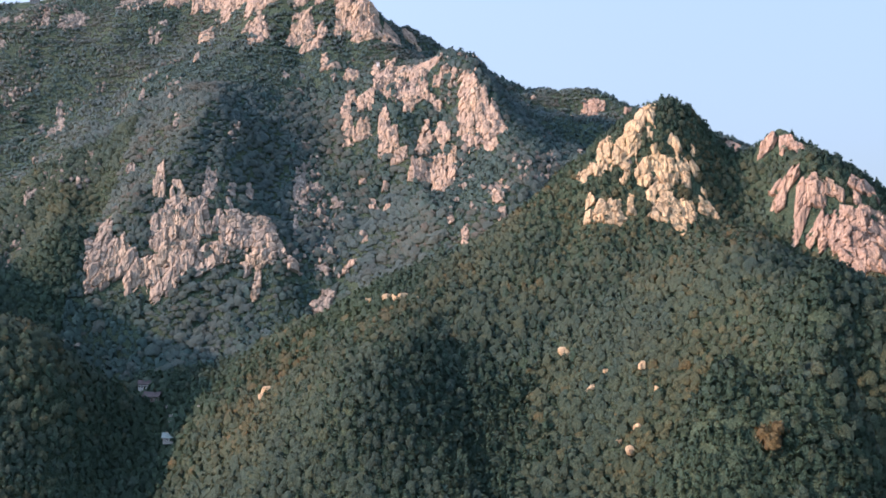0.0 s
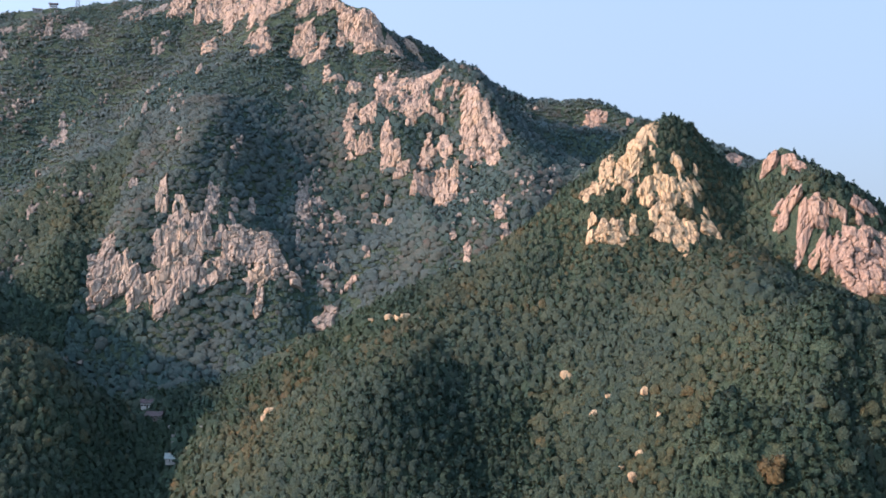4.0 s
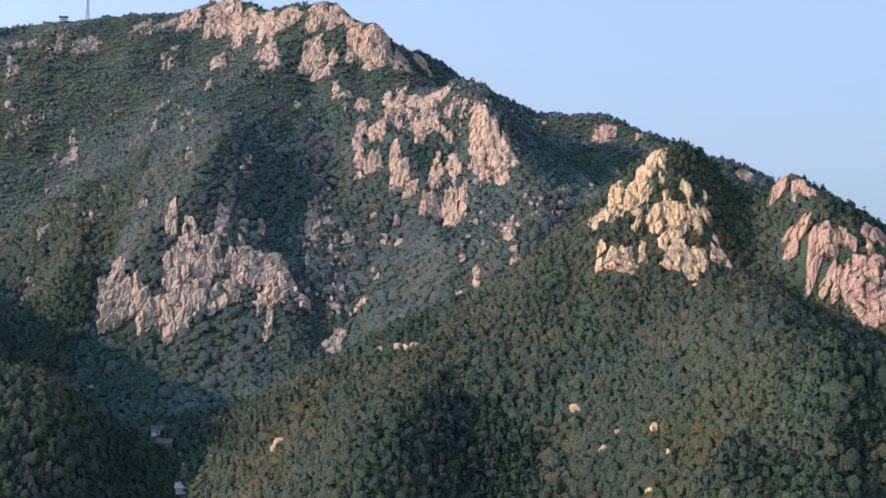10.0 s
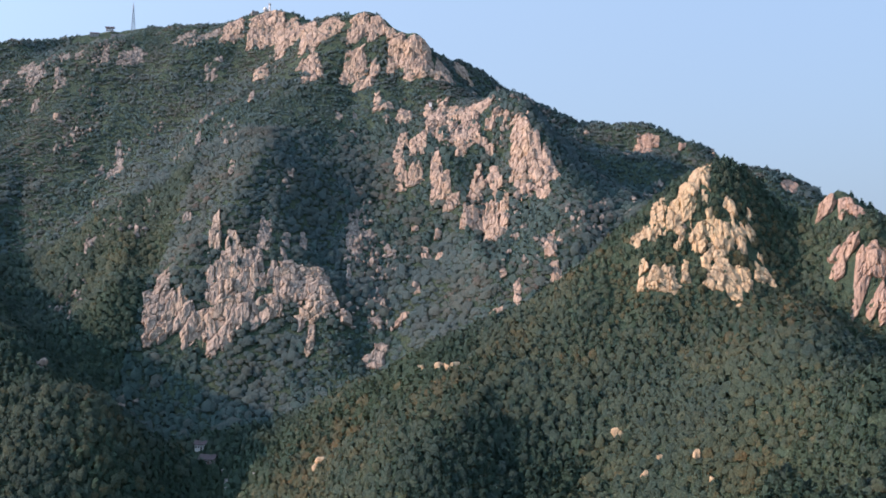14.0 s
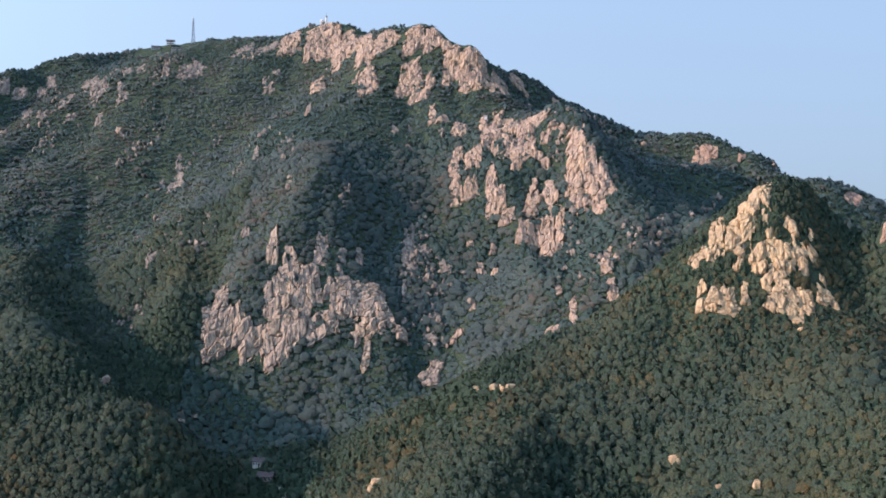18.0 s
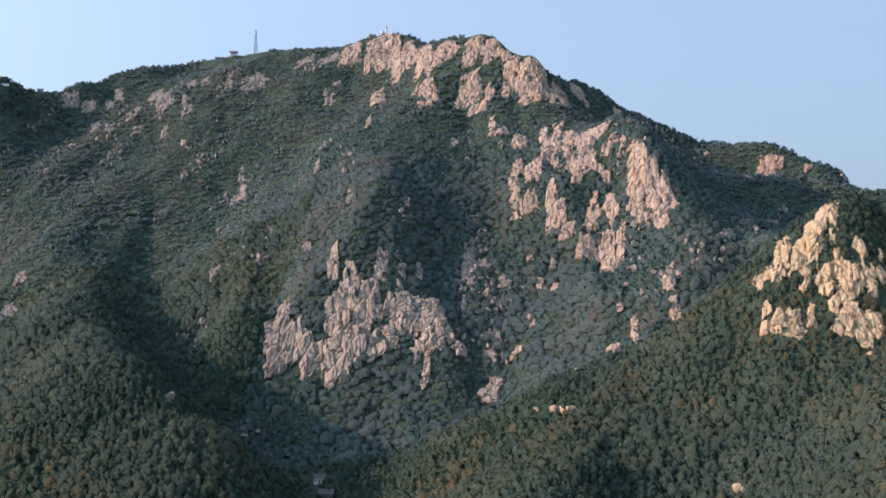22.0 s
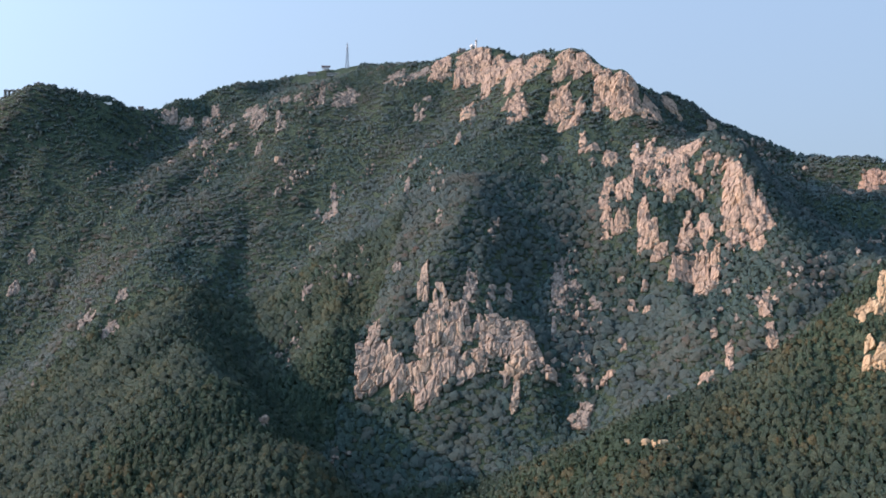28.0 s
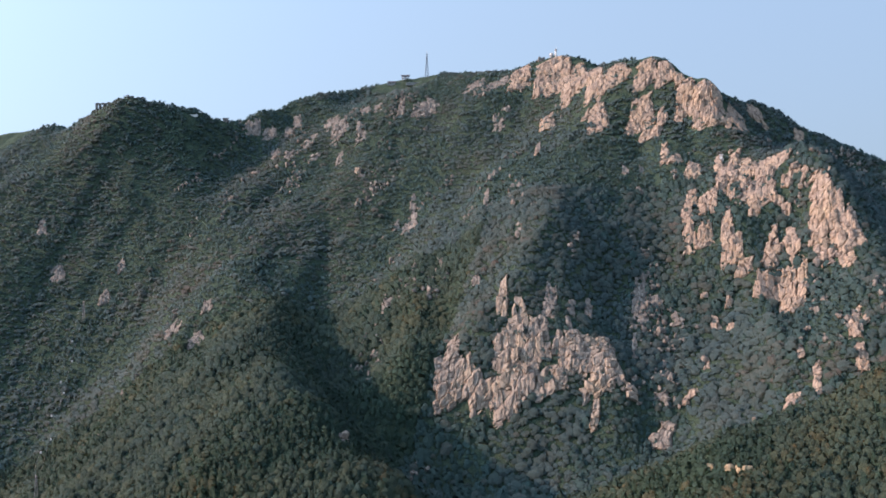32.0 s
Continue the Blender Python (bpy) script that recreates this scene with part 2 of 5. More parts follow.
# the lines follow the tree tops; the ground lies a little below
for _name, _drop in (("main_left", 2.5), ("main_top", 1.5), ("main_right", 3.0), ("knob", 2.0), ("right_peak", 1.5)):
    CRESTS[_name] = [(x, y, z - _drop) for x, y, z in CRESTS[_name]]
FEET = {}
FEET["left_foot"] = [(-1330, 1430, 500), (-1160, 1370, 500), (-1270, 1330, 455), (-1110, 1300, 450)]
FEET["summit_foot"] = [(-1000, 1370, 490), (-900, 1440, 480), (-837, 1510, 512), (-760, 1440, 470), (-675, 1425, 462), (-668, 1481, 525), (-560, 1470, 520), (-424, 1431, 508),
    (-335, 1500, 583), (-320, 1400, 505), (-187, 1329, 494), (-126, 1322, 503), (-120, 1285, 462), (-50, 1235, 435)]
FEET["plateau"] = [(-679, 1719, 618), (-600, 1700, 624), (-760, 1680, 596), (-850, 1580, 556), (-560, 1600, 605), (-660, 1590, 580), (-480, 1560, 590)]
FEET["right_shelf"] = [(-60, 1330, 475), (-45, 1300, 462), (-42, 1400, 488), (5, 1300, 432), (8, 1400, 458), (50, 1300, 418), (50, 1400, 438), (100, 1330, 398), (105, 1400, 414)]
FEET["mid_rib"] = [(-300, 1260, 435), (-310, 1150, 385), (-287, 1056, 336), (-218, 1032, 313)]
FEET["low_cliff_top"] = [(-330, 985, 240), (-277, 968, 267), (-226, 978, 266), (-169, 931, 218), (-140, 905, 185)]
FEET["low_cliff_foot"] = [(-370, 915, 200), (-320, 893, 172), (-267, 892, 168), (-225, 880, 158), (-168, 885, 163), (-130, 880, 157)]
FEET["high_cliff"] = [(16, 1127, 412), (51, 1082, 377), (27, 1084, 369), (10, 1091, 354), (-85, 1085, 327), (-17, 1030, 291), (-7, 1023, 281), (-20, 1000, 262),
    (-49, 940, 220), (0, 867, 194), (55, 918, 254), (102, 1039, 317)]
FEET["slope_left"] = [(-494, 1278, 374), (-364, 1074, 308), (-434, 1029, 251), (-360, 915, 207), (-560, 1300, 392), (-780, 1380, 425)]
FEET["knob_foot"] = [(92, 728, 215), (112, 715, 217), (144, 731, 245), (160, 764, 306), (150, 702, 213), (178, 703, 216), (205, 712, 218)]
FEET["spur_face"] = [(162, 572, 182), (184, 484, 168), (177, 437, 146), (134, 461, 136), (112, 564, 131), (74, 607, 132), (82, 681, 179), (32, 658, 153),
    (-34, 703, 161), (20, 597, 113), (-48, 573, 110), (-123, 689, 101)]
FEET["right_cliff"] = [(255, 705, 249), (301, 706, 249), (266, 742, 278), (345, 690, 205), (278, 651, 181), (330, 640, 160)]
FEET["left_face"] = [(-685, 1008, 224), (-636, 965, 200), (-513, 819, 174), (-368, 707, 147), (-420, 640, 90), (-330, 620, 78), (-540, 690, 100)]
STREAMS = {}
STREAMS["gully"] = [(150, 1000, 282), (120, 880, 240), (60, 835, 212), (0, 845, 183), (-60, 858, 163), (-109, 882, 150), (-125, 802, 124), (-170, 765, 100),
    (-216, 742, 84), (-203, 710, 68), (-184, 670, 48), (-172, 640, 36), (-200, 540, 5), (-150, 300, -40), (0, 0, -60), (0, -400, -70)]
STREAMS["cliff_gully"] = [(-140, 1140, 366), (-140, 1058, 286), (-112, 950, 206)]
STREAMS["saddle_gully"] = [(171, 1309, 378), (182, 1250, 365), (120, 1150, 330), (150, 860, 262)]
STREAMS["right_gully"] = [(236, 742, 243), (248, 695, 205), (264, 645, 174), (285, 590, 150), (345, 500, 95), (380, 350, 40)]
STREAMS["left_gully"] = [(-560, 1130, 275), (-510, 1050, 232), (-460, 960, 186), (-385, 860, 146), (-315, 785, 112), (-255, 748, 92)]
STREAMS["left_valley"] = [(-860, 1300, 390), (-790, 1130, 265), (-770, 1000, 165), (-745, 850, 80), (-720, 720, 30), (-600, 500, -20)]
STREAMS["spur_toe"] = [(160, 340, 92), (60, 430, 55), (-40, 470, 45), (-110, 560, 45), (500, 350, 30), (-400, 450, 10)]
RIM = [(420, 1000, 190), (520, 880, 150), (330, 1080, 240), (-1480, 1900, 420), (-900, 1850, 480), (-650, 2050, 520), (-300, 1800, 470), (60, 1700, 360), (300, 1560, 280), (900, 1300, 120), (-1900, 1300, 420), (-1900, 600, 320),
       (-1600, 2400, 250), (0, 2400, 150), (1600, 2000, 90), (1800, 600, 40), (1500, -600, 20), (-1500, -600, 220), (0, -1500, 0), (-3500, 3500, 90), (3500, 3500, 60),
       (3500, -3500, 20), (-3500, -3500, 60), (0, 4000, 90), (0, -4000, 20), (4000, 0, 40), (-4000, 0, 90)]


def along(line, step):
    """Points at even steps along a line of the plan, its own corners kept."""
    out = []
    for a, b in zip(line, line[1:]):
        n = max(1, int(math.dist(a[:2], b[:2]) / step))
        out += [tuple(a[k] + (b[k] - a[k]) * i / n for k in range(3)) for i in range(n)]
    return out + [line[-1]]


def lattice(seed):
    return np.random.RandomState(seed).rand(256, 256)


NETS = [lattice(s) for s in range(6)]


def value_noise(x, y, size, net=0):
    """Smooth noise from -1 to 1 with lumps of the given size in metres."""
    u, v = np.asarray(x, float) / size + 91.7, np.asarray(y, float) / size + 57.3
    i, j = np.floor(u).astype(int), np.floor(v).astype(int)
    fu, fv = u - i, v - j
    fu, fv = fu * fu * (3 - 2 * fu), fv * fv * (3 - 2 * fv)
    g = NETS[net]
    a, b = g[i % 256, j % 256], g[(i + 1) % 256, j % 256]
    c, d = g[i % 256, (j + 1) % 256], g[(i + 1) % 256, (j + 1) % 256]
    return 2 * ((a + (b - a) * fu) * (1 - fv) + (c + (d - c) * fu) * fv) - 1


SKYLINE = np.array([p for n in ("main_left", "main_top", "main_right", "knob", "right_peak") for p in along(CRESTS[n], 14)], float)[:, :2]


def off_crest(x, y):
    """How far from the crests a place lies: 0 on one, 1 from 70 m on."""
    x, y = np.atleast_1d(np.asarray(x, float)), np.atleast_1d(np.asarray(y, float))
    out = np.empty(len(x))
    for s in range(0, len(x), 20000):
        d2 = (x[s:s + 20000, None] - SKYLINE[None, :, 0]) ** 2 + (y[s:s + 20000, None] - SKYLINE[None, :, 1]) ** 2
        out[s:s + 20000] = np.sqrt(d2.min(1))
    return np.clip(out / 70, 0, 1)


def hummocks(x, y):
    """The small ups and downs of the slopes, ribs and runnels included; the crests are smoother."""
    rough = 4.5 * value_noise(x, y * 0.6, 62, 1) + 2.6 * value_noise(x, y, 27, 2) + 1.2 * value_noise(x, y, 11, 3)
    rough -= 4.0 * (1 - np.abs(value_noise(x + 0.3 * y, y * 0.35, 70, 4))) ** 6
    face = np.clip((y - 840) / 120, 0, 1) * np.clip((1750 - y) / 150, 0, 1)
    face = face * (1 - 0.6 * np.clip((-320 - x) / 200, 0, 1))
    rough += face * (9.0 - 18.0 * np.abs(value_noise(x + 0.25 * y + 9 * value_noise(x, y, 60, 0), y * 0.22, 58, 2)))
    rough += face * 4.0 * (0.5 - np.abs(value_noise(x - 0.2 * y, y * 0.3, 25, 3)))
    far = np.clip((np.abs(x) + np.abs(y - 900) - 1500) / 2500, 0, 1)
    return rough * (0.15 + 0.85 * off_crest(x, y)) + far * 90 * value_noise(x, y, 900, 5)


def plate():
    """The thin-plate surface through all the lines, as its knots and weights."""
    pts = []
    for line in (*CRESTS.values(), *STREAMS.values()):
        pts += along(line, 45)
    for line in FEET.values():
        pts += line
    for x, y, z in CRESTS["main_left"] + CRESTS["main_top"] + CRESTS["main_right"]:
        pts += [(x + 8, y + 55, z - 26), (x + 20, y + 170, z - 95)]
    pts += RIM
    seen, knots = set(), []
    for p in pts:
        key = (round(p[0] / 6), round(p[1] / 6))
        if key not in seen:
            seen.add(key)
            knots.append(p)
    k = np.array(knots, float)
    k[:, 2] -= hummocks(k[:, 0], k[:, 1])
    k /= 1000
    n = len(k)
    d2 = ((k[:, None, :2] - k[None, :, :2]) ** 2).sum(-1)
    a = np.zeros((n + 3, n + 3))
    a[:n, :n] = 0.5 * d2 * np.log(d2 + 1e-12)
    a[:n, :n] += np.eye(n) * 3e-6
    a[:n, n], a[:n, n + 1:] = 1, k[:, :2]
    a[n:, :n] = a[:n, n:].T
    return k[:, :2], np.linalg.solve(a, np.r_[k[:, 2], 0, 0, 0])


KNOTS, WEIGHTS = plate()


def base_height(x, y):
    """Height of the smooth land."""
    x, y = np.atleast_1d(np.asarray(x, float)), np.atleast_1d(np.asarray(y, float))
    out = np.empty(len(x))
    for s in range(0, len(x), 20000):
        u, v = np.clip(x[s:s + 20000], -4200, 4200) / 1000, np.clip(y[s:s + 20000], -4200, 4200) / 1000
        d2 = (u[:, None] - KNOTS[None, :, 0]) ** 2 + (v[:, None] - KNOTS[None, :, 1]) ** 2
        w = WEIGHTS
        out[s:s + 20000] = (0.5 * d2 * np.log(d2 + 1e-12)) @ w[:-3] + w[-3] + w[-2] * u + w[-1] * v
    return out * 1000


def height(x, y):
    """Height of the land with its hollows and hummocks."""
    x, y = np.atleast_1d(np.asarray(x, float)), np.atleast_1d(np.asarray(y, float))
    return base_height(x, y) + hummocks(x, y)


# heights kept on a fine grid for quick look-up
GX, GY, GSTEP = -1600.0, 250.0, 4.0
GNX, GNY = 601, 451
_gx, _gy = np.meshgrid(GX + GSTEP * np.arange(GNX), GY + GSTEP * np.arange(GNY), indexing="ij")
GRID = height(_gx.ravel(), _gy.ravel()).reshape(GNX, GNY)


def ground(x, y):
    """Height of the land, quickly, inside the valley that is seen."""
    u, v = np.clip((np.asarray(x, float) - GX) / GSTEP, 0, GNX - 1.001), np.clip((np.asarray(y, float) - GY) / GSTEP, 0, GNY - 1.001)
    i, j = u.astype(int), v.astype(int)
    fu, fv = u - i, v - j
    return (GRID[i, j] * (1 - fu) + GRID[i + 1, j] * fu) * (1 - fv) + (GRID[i, j + 1] * (1 - fu) + GRID[i + 1, j + 1] * fu) * fv


def uphill(x, y, step=12.0):
    """Slope of the land, as rise per metre along x and along y."""
    return (ground(x + step, y) - ground(x - step, y)) / (2 * step), (ground(x, y + step) - ground(x, y - step)) / (2 * step)


# ---- the land, one sheet to the horizon ----
def mesh_from(name, verts, faces, mats, smooth=False):
    """A mesh from arrays of corners and of three- or four-cornered faces."""
    me = bpy.data.meshes.new(name)
    verts, faces = np.asarray(verts, np.float32), np.asarray(faces, np.int32)
    n, k = faces.shape
    me.vertices.add(len(verts))
    me.vertices.foreach_set("co", verts.ravel())
    me.loops.add(n * k)
    me.loops.foreach_set("vertex_index", faces.ravel())
    me.polygons.add(n)
    me.polygons.foreach_set("loop_start", np.arange(0, n * k, k, dtype=np.int32))
    me.polygons.foreach_set("use_smooth", np.full(n, smooth))
    for m in mats:
        me.materials.append(m)
    me.update(calc_edges=True)
    me.validate()
    return me


def spaced(inner_a, inner_b, step, outer):
    """Coordinates that are even inside and widen towards the horizon."""
    mid = list(np.arange(inner_a, inner_b + 1, step))
    far, d = [], step
    while not far or far[-1] < outer:
        d *= 1.22
        far.append((far[-1] if far else 0) + d)
    return np.array([inner_a - v for v in reversed(far)] + mid + [inner_b + v for v in far])


def build_land():
    xs, ys = spaced(-1500, 560, 6, 3400), spaced(330, 1860, 6, 3600)
    gx, gy = np.meshgrid(xs, ys, indexing="ij")
    z = height(gx.ravel(), gy.ravel())
    i = np.arange(len(xs) * len(ys)).reshape(len(xs), len(ys))
    quads = np.stack([i[:-1, :-1], i[1:, :-1], i[1:, 1:], i[:-1, 1:]], -1).reshape(-1, 4)
    me = mesh_from("ground", np.stack([gx.ravel(), gy.ravel(), z], 1), quads, [FLOOR], True)
    return tagged(new("ground", me), "steep mountain ground with brown soil and dry undergrowth", "ground", kind="structure")


build_land()


# ---- granite faces: foot and head of each in plan, half its width at foot and head, and the size of its blocks, in metres ----
OUTCROPS = {}
OUTCROPS["high_cliff"] = [(-108, 1177, -111, 1216, 9, 7, 6), (-75, 1145, -84, 1221, 6, 4, 6), (-67, 1148, -73, 1185, 10, 8, 6), (-62, 1133, -65, 1227, 5, 6, 6),
    (-49, 1130, -52, 1205, 6, 6, 6), (-31, 1111, -35, 1164, 13, 11, 6), (-6, 1116, -4, 1125, 6, 6, 6), (1, 1119, 2, 1131, 6, 4, 6), (12, 1113, 11, 1123, 4, 3, 6),
    (-15, 1104, -13, 1110, 6, 5, 6), (-5, 1092, -6, 1103, 4, 4, 6), (-38, 1098, -38, 1114, 6, 4, 6)]
OUTCROPS["high_columns"] = [(-106, 1129, -108, 1151, 6, 5, 6), (-87, 1112, -89, 1138, 10, 9, 6), (-103, 1083, -112, 1134, 6, 5, 6), (-88, 1079, -87, 1100, 9, 5, 6),
    (-61, 1057, -67, 1110, 7, 4, 6), (-53, 1051, -55, 1075, 6, 5, 6), (-45, 1035, -43, 1048, 8, 6, 6), (-12, 1142, -17, 1177, 10, 9, 6),
    (6, 1408, 9, 1438, 6, 6, 6)]
OUTCROPS["high_pillars"] = [(34, 1032, 27, 1103, 11, 9, 8), (50, 1013, 41, 1080, 6, 5, 8), (59, 1030, 53, 1064, 7, 5, 8), (20, 1049, 20, 1079, 5, 4, 8),
    (-20, 1041, -18, 1082, 8, 4, 8), (-15, 1053, -14, 1066, 7, 6, 8), (4, 1041, -4, 1077, 5, 6, 8), (-24, 1010, -21, 1032, 11, 9, 8), (-2, 991, -5, 1031, 8, 7, 8),
    (10, 998, 10, 1035, 5, 4, 8)]
OUTCROPS["summit_rocks"] = [(-404, 1499, -416, 1561, 16, 11, 7), (-362, 1473, -375, 1529, 11, 9, 7), (-336, 1466, -354, 1536, 15, 14, 7),
    (-311, 1423, -335, 1524, 7, 7, 7), (-294, 1431, -313, 1507, 13, 9, 7), (-261, 1373, -277, 1460, 12, 9, 7), (-232, 1376, -240, 1424, 18, 10, 7),
    (-189, 1358, -194, 1390, 15, 11, 7), (-161, 1354, -166, 1384, 12, 8, 7), (-129, 1313, -137, 1348, 14, 9, 7), (-105, 1291, -108, 1331, 14, 11, 7),
    (-85, 1295, -93, 1332, 6, 5, 7)]
OUTCROPS["summit_crags"] = [(-143, 1350, -148, 1365, 6, 5, 6), (-66, 1292, -69, 1345, 12, 9, 6), (-46, 1393, -51, 1428, 13, 8, 6),
    (-189, 1312, -192, 1343, 17, 11, 6), (-173, 1296, -174, 1309, 13, 11, 6), (-244, 1312, -253, 1347, 13, 9, 6), (-257, 1338, -256, 1355, 14, 9, 6),
    (-328, 1372, -337, 1410, 10, 8, 6), (-159, 1309, -164, 1326, 6, 5, 6), (-321, 1285, -328, 1315, 4, 2, 6), (-145, 1220, -152, 1267, 6, 3, 6),
    (-133, 1216, -134, 1240, 9, 4, 6)]
OUTCROPS["low_cliff"] = [(-273, 952, -282, 991, 6, 3, 7), (-254, 952, -260, 967, 6, 5, 7), (-262, 913, -269, 940, 8, 7, 7), (-247, 920, -257, 949, 10, 9, 7),
    (-228, 921, -235, 951, 11, 7, 7), (-210, 925, -211, 944, 5, 3, 7), (-250, 901, -248, 916, 11, 8, 7), (-247, 882, -261, 906, 10, 10, 7),
    (-234, 894, -242, 911, 10, 9, 7), (-214, 898, -220, 912, 10, 9, 7), (-288, 898, -300, 918, 7, 5, 7), (-276, 889, -287, 907, 7, 6, 7)]
OUTCROPS["low_slabs"] = [(-162, 905, -180, 947, 17, 13, 9), (-190, 917, -200, 946, 7, 7, 9), (-310, 889, -321, 921, 9, 9, 9), (-314, 921, -320, 946, 7, 5, 9),
    (-135, 904, -139, 915, 5, 4, 9), (-165, 878, -167, 896, 4, 3, 9), (-108, 872, -101, 893, 10, 5, 9)]
OUTCROPS["low_steps"] = [(-298, 895, -307, 919, 6, 6, 7), (-266, 890, -272, 905, 6, 6, 7), (-228, 900, -233, 915, 7, 7, 7), (-202, 902, -205, 918, 7, 6, 7), (-200, 918, -207, 937, 6, 4, 7)]
OUTCROPS["slope_rocks"] = [(-226, 959, -230, 989, 7, 5, 4), (-205, 966, -208, 984, 4, 3, 4), (-190, 973, -193, 995, 4, 3, 4), (-317, 1008, -320, 1018, 5, 4, 4),
    (-143, 992, -149, 1052, 8, 6, 4), (-140, 947, -145, 978, 3, 2, 4), (-190, 1201, -196, 1234, 4, 3, 4), (-172, 1214, -176, 1239, 3, 3, 4),
    (-166, 1161, -171, 1171, 5, 3, 4), (-203, 947, -208, 962, 3, 2, 4), (-106, 996, -111, 1014, 6, 5, 4), (-109, 912, -111, 919, 8, 6, 4),
    (-129, 1019, -134, 1033, 6, 5, 4)]
OUTCROPS["gully_rocks"] = [(-69, 991, -71, 1005, 5, 3, 5), (-55, 986, -56, 995, 4, 3, 5), (-73, 934, -74, 947, 3, 2, 5), (-82, 911, -82, 918, 6, 4, 5),
    (-89, 909, -88, 914, 3, 3, 5), (7, 901, 7, 912, 4, 3, 5), (20, 862, 20, 891, 3, 3, 5), (1, 855, 1, 869, 6, 5, 5), (51, 906, 53, 939, 5, 4, 5),
    (60, 919, 61, 935, 3, 2, 5), (55, 873, 54, 895, 5, 4, 5), (-83, 1028, -83, 1032, 4, 3, 5), (-59, 1014, -59, 1023, 3, 2, 5)]
OUTCROPS["knob_rocks"] = [(155, 757, 164, 800, 8, 5, 6), (144, 748, 148, 767, 6, 7, 6), (133, 746, 137, 763, 6, 4, 6), (122, 747, 127, 777, 6, 4, 6), (113, 748, 115, 759, 5, 3, 6), (104, 745, 107, 754, 4, 3, 6),
    (148, 732, 150, 743, 6, 5, 6), (163, 730, 165, 742, 9, 8, 6), (177, 732, 180, 744, 5, 5, 6), (176, 746, 178, 751, 6, 4, 6), (158, 746, 159, 748, 3, 3, 6), (179, 729, 180, 736, 4, 3, 6)]
OUTCROPS["knob_blocks"] = [(135, 735, 138, 744, 3, 3, 5), (158, 726, 157, 730, 8, 6, 5), (187, 738, 190, 745, 3, 3, 5), (190, 748, 191, 754, 3, 2, 5),
    (155, 722, 152, 726, 3, 2, 5), (166, 723, 167, 727, 3, 2, 5), (192, 729, 194, 735, 3, 2, 5), (109, 732, 109, 735, 3, 2, 5)]
OUTCROPS["knoll_foot"] = [(120, 716, 124, 729, 13, 7, 6), (137, 718, 139, 729, 3, 2, 6), (108, 721, 110, 727, 5, 4, 6),
    (160, 707, 169, 721, 12, 8, 6), (176, 707, 179, 722, 5, 5, 6), (193, 716, 194, 726, 7, 5, 6)]
OUTCROPS["right_rocks"] = [(247, 754, 252, 763, 6, 5, 6), (259, 741, 262, 753, 6, 5, 6), (264, 733, 269, 751, 4, 3, 6),
    (247, 712, 250, 721, 9, 6, 6), (258, 699, 259, 705, 8, 6, 6), (263, 695, 267, 702, 5, 4, 6), (273, 695, 275, 700, 4, 3, 6), (243, 724, 245, 725, 4, 3, 6),
    (278, 692, 280, 695, 3, 3, 6), (291, 697, 295, 706, 5, 3, 6), (299, 696, 304, 708, 6, 3, 6)]
OUTCROPS["right_cliff"] = [(275, 681, 274, 688, 8, 6, 8), (280, 671, 285, 686, 8, 8, 8), (293, 669, 298, 686, 8, 8, 8), (266, 678, 268, 688, 7, 6, 8),
    (251, 696, 250, 700, 6, 4, 8), (259, 686, 259, 692, 5, 5, 8), (273, 657, 278, 670, 8, 8, 8), (286, 655, 290, 668, 8, 8, 8), (270, 669, 272, 675, 5, 5, 8),
    (242, 710, 244, 715, 4, 3, 8), (289, 690, 290, 693, 3, 2, 8), (303, 692, 306, 702, 3, 3, 8)]
OUTCROPS["saddle_rocks"] = [(161, 1256, 167, 1299, 9, 8, 6), (189, 1276, 195, 1318, 10, 9, 6), (207, 1298, 211, 1315, 5, 4, 6), (238, 1278, 242, 1296, 4, 4, 6),
    (339, 1171, 353, 1192, 8, 7, 6)]
OUTCROPS["ridge_crags"] = [(-874, 1496, -888, 1521, 13, 10, 5), (-843, 1498, -855, 1520, 11, 10, 5), (-814, 1510, -828, 1536, 6, 5, 5),
    (-809, 1535, -830, 1574, 7, 6, 5), (-728, 1500, -750, 1552, 13, 10, 5), (-694, 1461, -716, 1508, 13, 11, 5), (-646, 1438, -664, 1478, 8, 6, 5),
    (-668, 1508, -682, 1538, 7, 7, 5), (-646, 1508, -657, 1534, 7, 6, 5), (-597, 1487, -609, 1521, 6, 5, 5), (-560, 1478, -570, 1514, 13, 11, 5),
    (-544, 1488, -559, 1527, 11, 8, 5)]
OUTCROPS["brow_rocks"] = [(-800, 1441, -815, 1469, 7, 6, 5), (-769, 1431, -781, 1453, 9, 7, 5), (-720, 1422, -727, 1437, 9, 7, 5),
    (-669, 1409, -678, 1431, 6, 4, 5), (-603, 1346, -607, 1356, 6, 4, 5), (-745, 1472, -755, 1493, 6, 5, 5), (-414, 1414, -416, 1435, 10, 8, 5),
    (-410, 1448, -412, 1460, 7, 5, 5), (-423, 1431, -423, 1444, 5, 4, 5), (-487, 1530, -495, 1567, 18, 13, 5), (-443, 1511, -455, 1552, 18, 13, 5),
    (-751, 1455, -764, 1484, 6, 5, 5)]
